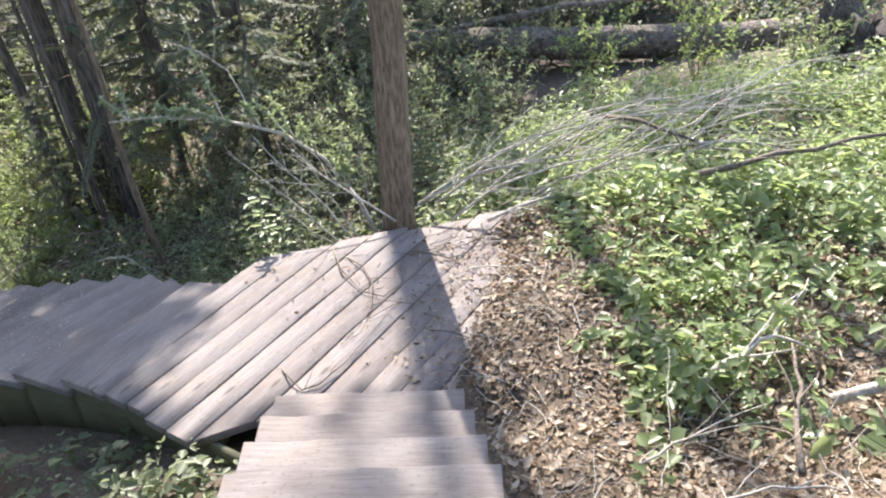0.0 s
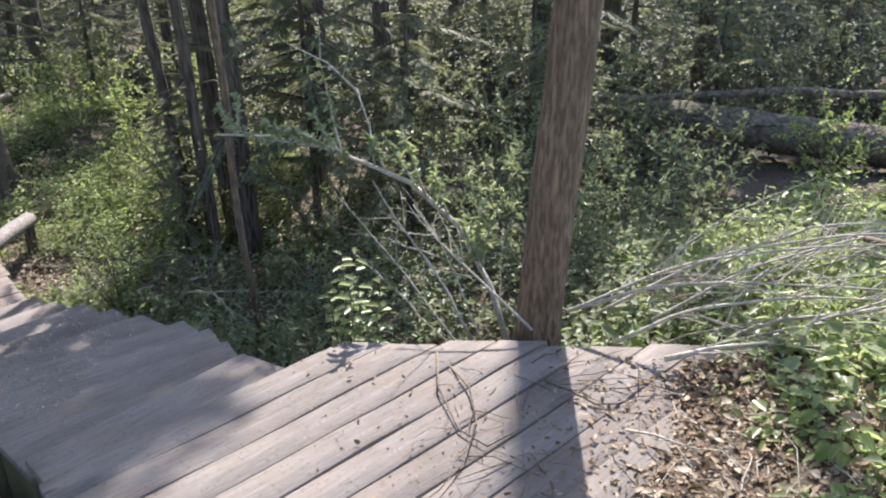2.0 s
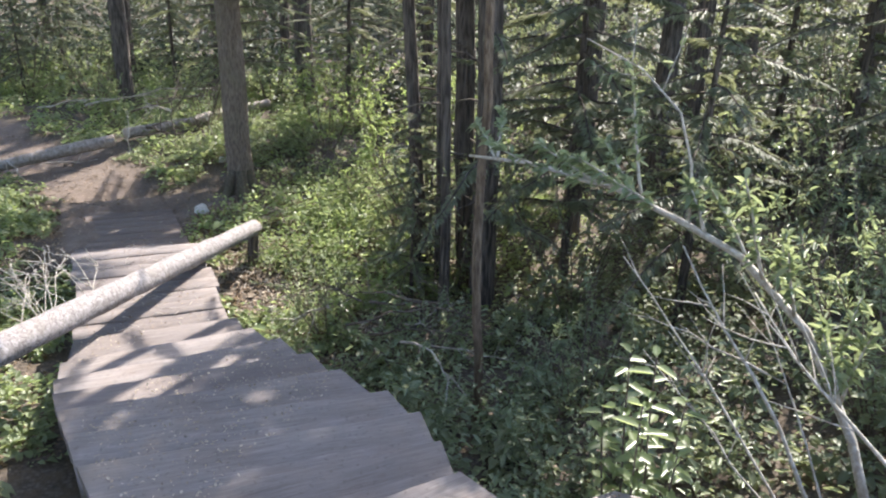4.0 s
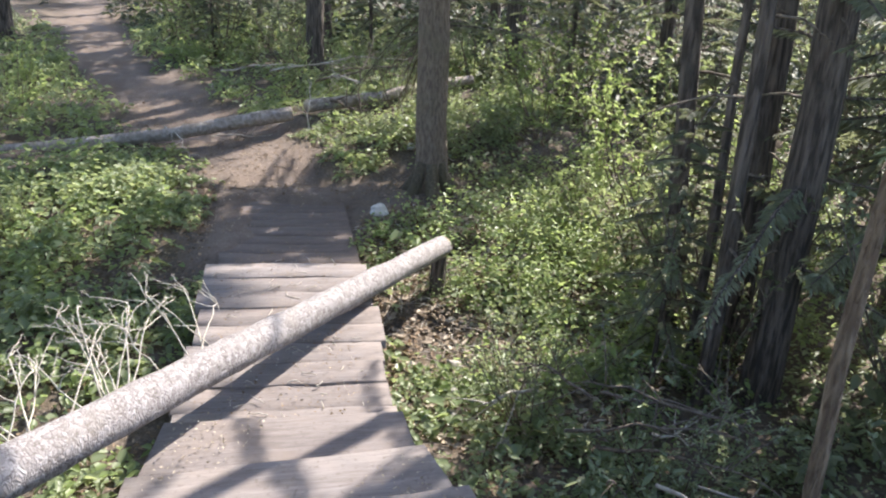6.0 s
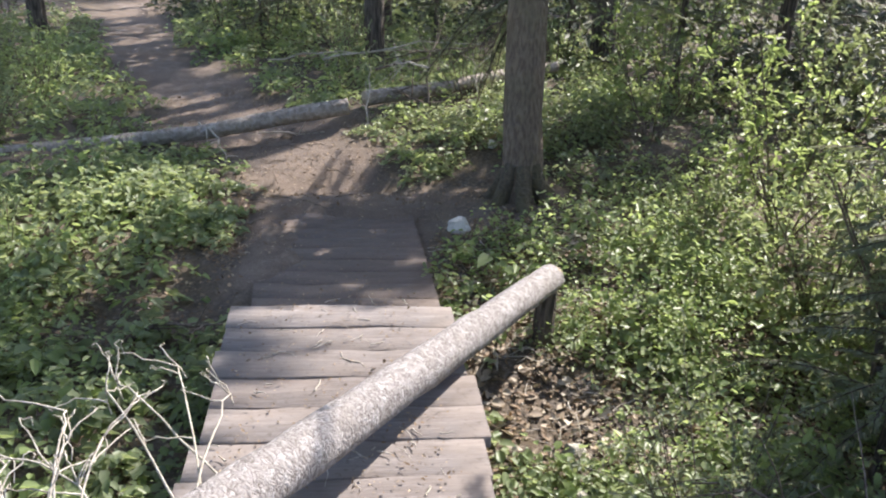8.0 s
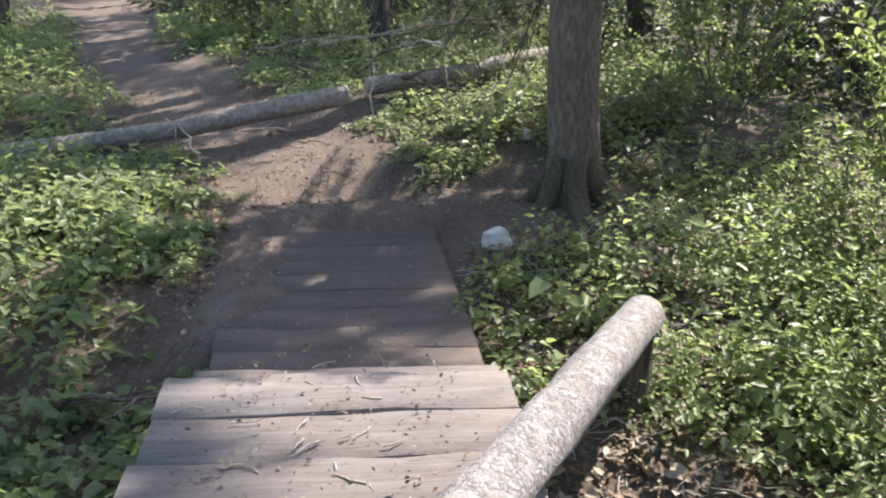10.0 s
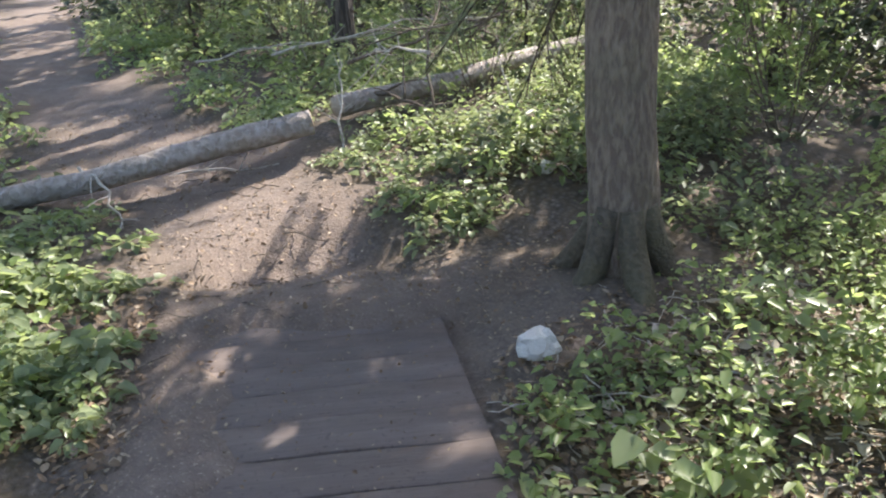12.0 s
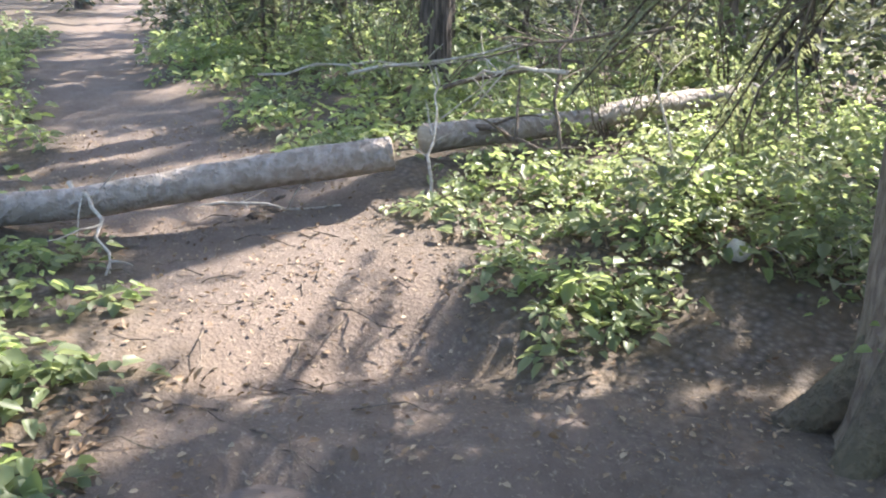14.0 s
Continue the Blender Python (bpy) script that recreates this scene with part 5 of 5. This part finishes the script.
dry_leaves(12000, -9.2, -4.6, 6.8, 9.8, 44, ground_z, lambda x, y: (along_line(x, y, WALKWAY)[0] > 0.6) & (worn(x, y) < 0.7) & (np.hypot(x + 8.1, y - 8.8) > 0.9), 0.032)
dry_leaves(5000, -12.5, -8.0, 6.8, 9.6, 45, ground_z, lambda x, y: worn(x, y) > 0.1, 0.022)
dry_leaves(1500, -8.9, -6.9, 7.6, 9.3, 49, ground_z, lambda x, y: along_line(x, y, WALKWAY)[0] > 0.62, 0.018, "brown dead leaves round the foot of the thick conifer")
dry_leaves(2400, -7.7, -6.4, 7.4, 8.9, 56, ground_z, lambda x, y: along_line(x, y, WALKWAY)[0] > 0.58, 0.034, "curled brown dead leaves round the white rock")
dry_leaves(900, -8.9, -6.7, 6.6, 8.4, 51, lambda x, y: -2.590 - 0.02 * np.clip(-6.9 - x, 0, 2), lambda x, y: along_line(x, y, WALKWAY)[0] < 0.46, 0.014, "crumbs of soil and leaf on the sunken boards")
dry_leaves(9000, -14, 8, -8, 2.8, 52, ground_z, lambda x, y: along_line(x, y, WALKWAY)[0] > 0.8, 0.05)
dry_leaves(6000, -9.0, -4.5, 3.6, 7.2, 46, ground_z, lambda x, y: (along_line(x, y, WALKWAY)[0] > 0.6), 0.03)


def tread_top(x, y):
    """The height of the winding step under each point, or -9 beside the steps."""
    z = np.full(x.shape, -9.0)
    for i in range(9):
        ring = [LEFT[i], RIGHT[i], RIGHT[i + 1], LEFT[i + 1]]
        inside = np.ones(x.shape, bool)
        for (ax, ay), (bx, by) in zip(ring, ring[1:] + ring[:1]):
            inside &= (bx - ax) * (y - ay) - (by - ay) * (x - ax) > 0.02
        z = np.where(inside, -1.497 - 0.09 * i, z)
    return z


dry_leaves(5200, -5.4, -2.6, 4.2, 6.3, 54, tread_top, lambda x, y: (tread_top(x, y) > -8) & (np.sin(3.1 * x + 1.2 * y) > -0.55 + 0.9 * (x > -3.4)), 0.014, "crumbs of dry bark and soil on the low steps", LITTER_PALE)
dry_leaves(1800, -6.9, -5.0, 5.5, 7.1, 55, lambda x, y: np.full(x.shape, -2.320), lambda x, y: along_line(x, y, WALKWAY)[0] < 0.42, 0.013, "crumbs of dry bark on the lower planks", LITTER)


def loose_sticks(n, x0, x1, y0, y1, seed, height, keep, mat, label, length=0.16):
    """Small broken sticks and bark shreds lying about."""
    r = np.random.default_rng(seed)
    x, y = r.uniform(x0, x1, n), r.uniform(y0, y1, n)
    ok = keep(x, y)
    x, y = x[ok], y[ok]
    z = height(x, y)
    out = []
    for k in range(len(x)):
        a, ln = r.uniform(0, 2 * np.pi), length * r.uniform(0.3, 1.8)
        p0 = np.array([x[k], y[k], z[k] + 0.004])
        p1 = p0 + np.array([math.cos(a) * ln, math.sin(a) * ln, r.uniform(0.0, 0.05) * ln])
        out.append(tube_arrays(bent(p0, p1, 5, r.uniform(0, 0.04) * ln, 0.06 * ln, seed + k), np.linspace(1, 0.5, 5) * r.uniform(0.0015, 0.005), 4, 0.1, k, False))
    v, f = join(out)
    return tagged(new("loose_sticks", mesh_np("loose_sticks", v, f, mat)), label, "sticks", kind="stuff")


loose_sticks(1100, -0.4, 2.8, 1.4, 5.5, 501, ground_z, lambda x, y: x > -0.2, TWIG_PALE, "pale broken sticks on the littered bank", 0.2)
loose_sticks(520, -0.4, 2.8, 1.4, 5.5, 502, ground_z, lambda x, y: x > -0.2, TWIG_DARK, "dark broken sticks on the littered bank", 0.24)
loose_sticks(60, -1.1, 0.0, 3.4, 5.1, 503, lambda x, y: np.full(x.shape, PLAT_Z + 0.004), lambda x, y: y > 4.3 - 1.1 * (x + 0.8), TWIG_DARK, "dark curled twigs on the landing", 0.2)
loose_sticks(120, -6.8, -5.0, 5.6, 7.1, 504, lambda x, y: np.full(x.shape, -2.318), lambda x, y: along_line(x, y, WALKWAY)[0] < 0.45, TWIG_PALE, "bark shreds on the lower planks", 0.06)
loose_sticks(160, -11, -8.6, 7.2, 9.3, 505, ground_z, lambda x, y: worn(x, y) > 0.2, TWIG_DARK, "small sticks on the trodden soil", 0.16)
loose_sticks(600, -7.6, -4.6, 7.0, 9.6, 506, ground_z, lambda x, y: along_line(x, y, WALKWAY)[0] > 0.7, TWIG_PALE, "dry stalks beside the planks", 0.2)


# ---- broken wood round the trail log ----
for k, (a, b, r_, m_, lab) in enumerate((
        ((-10.36, 8.70, -2.60), (-9.68, 9.20, -2.60), 0.011, TWIG_DARK, "forked stick lying on the trail edge"),
        ((-10.75, 8.35, -2.60), (-10.0, 8.95, -2.58), 0.009, TWIG_PALE, "thin pale stick lying on the trail edge"),
        ((-10.66, 7.80, -2.38), (-10.08, 7.76, -2.64), 0.012, TWIG_PALE, "pale branch stub leaning off the trail log"),
        ((-9.95, 9.15, -2.60), (-10.35, 9.45, -1.95), 0.010, TWIG_PALE, "pale dead twig standing by the log break"),
        ((-9.35, 9.95, -2.55), (-9.5, 10.05, -1.85), 0.008, TWIG_PALE, "thin dead twig standing among shrubs"),
        ((-10.6, 9.75, -2.30), (-10.0, 9.95, -2.42), 0.025, TWIG_DARK, "dark broken branch wedged under the log"),
        ((-10.9, 9.9, -2.15), (-10.2, 11.0, -1.85), 0.016, TWIG_DARK, "dark dead branch raised over the log"),
        ((-12.0, 9.9, -2.2), (-10.9, 11.4, -2.0), 0.014, TWIG_PALE, "grey dead branch behind the log"),
        ((-12.6, 9.5, -2.25), (-11.4, 10.9, -2.1), 0.010, TWIG_PALE, "thin grey branch lying on shrubs"),
        ((-8.9, 9.3, -2.52), (-8.2, 9.75, -2.48), 0.008, TWIG_PALE, "bare stick beside the big trunk"),
        ((-7.7, 6.15, -2.72), (-7.35, 6.5, -2.6), 0.014, TWIG_DARK, "short crooked stick beside the lower boards"))):
    p = bent(a, b, 9, 0.03, 0.022, 700 + k)
    twig_thing("broken_branch", twiggy(p, r_, 5, 0.3, 720 + k, 0.1, 0.8), m_, lab, "branch")


def rotten_lump(name, at, size, seed, label, category):
    bm = bmesh.new()
    bmesh.ops.create_icosphere(bm, subdivisions=4, radius=1.0)
    for v in bm.verts:
        v.co *= 1 + 0.5 * noise.fractal(v.co * 1.8 + Vector((seed, 3, 0)), 0.7, 2.1, 5)
    me = bpy.data.meshes.new(name)
    bm.to_mesh(me)
    bm.free()
    me.materials.append(BARK_DARK)
    ob = new(name, me)
    ob.matrix_world = pose(*at, 0, 0, 30 * seed) @ Matrix.Diagonal((*size, 1))
    return tagged(ob, label, category)


rotten_lump("rotten_wood", (-10.56, 8.74, -2.60), (0.10, 0.30, 0.05), 1, "dark rotten wood under the trail log", "rotten wood")
rotten_lump("root_plate", (4.3, 8.9, -1.75), (0.75, 0.45, 0.65), 2, "dark earthy root plate at the end of the big log", "root plate")
rotten_lump("stump", (-2.2, 12.9, -2.3), (0.5, 0.5, 0.55), 3, "dark decayed stump in the hollow", "stump")
log_thing("thin_log", bent((-3.5, 15.4, -1.9), (-0.9, 14.8, -1.95), 14, 0, 0.01, 8), np.linspace(0.05, 0.07, 14), BARK_LOG, "thin pale log deep in the forest", "log", 58)
log_thing("thin_log", bent((-1.0, 10.95, -1.5), (3.4, 11.6, -1.35), 16, 0, 0.015, 9), np.linspace(0.035, 0.05, 16), BARK_OLD, "thin dark pole lying over the big log", "log", 59)
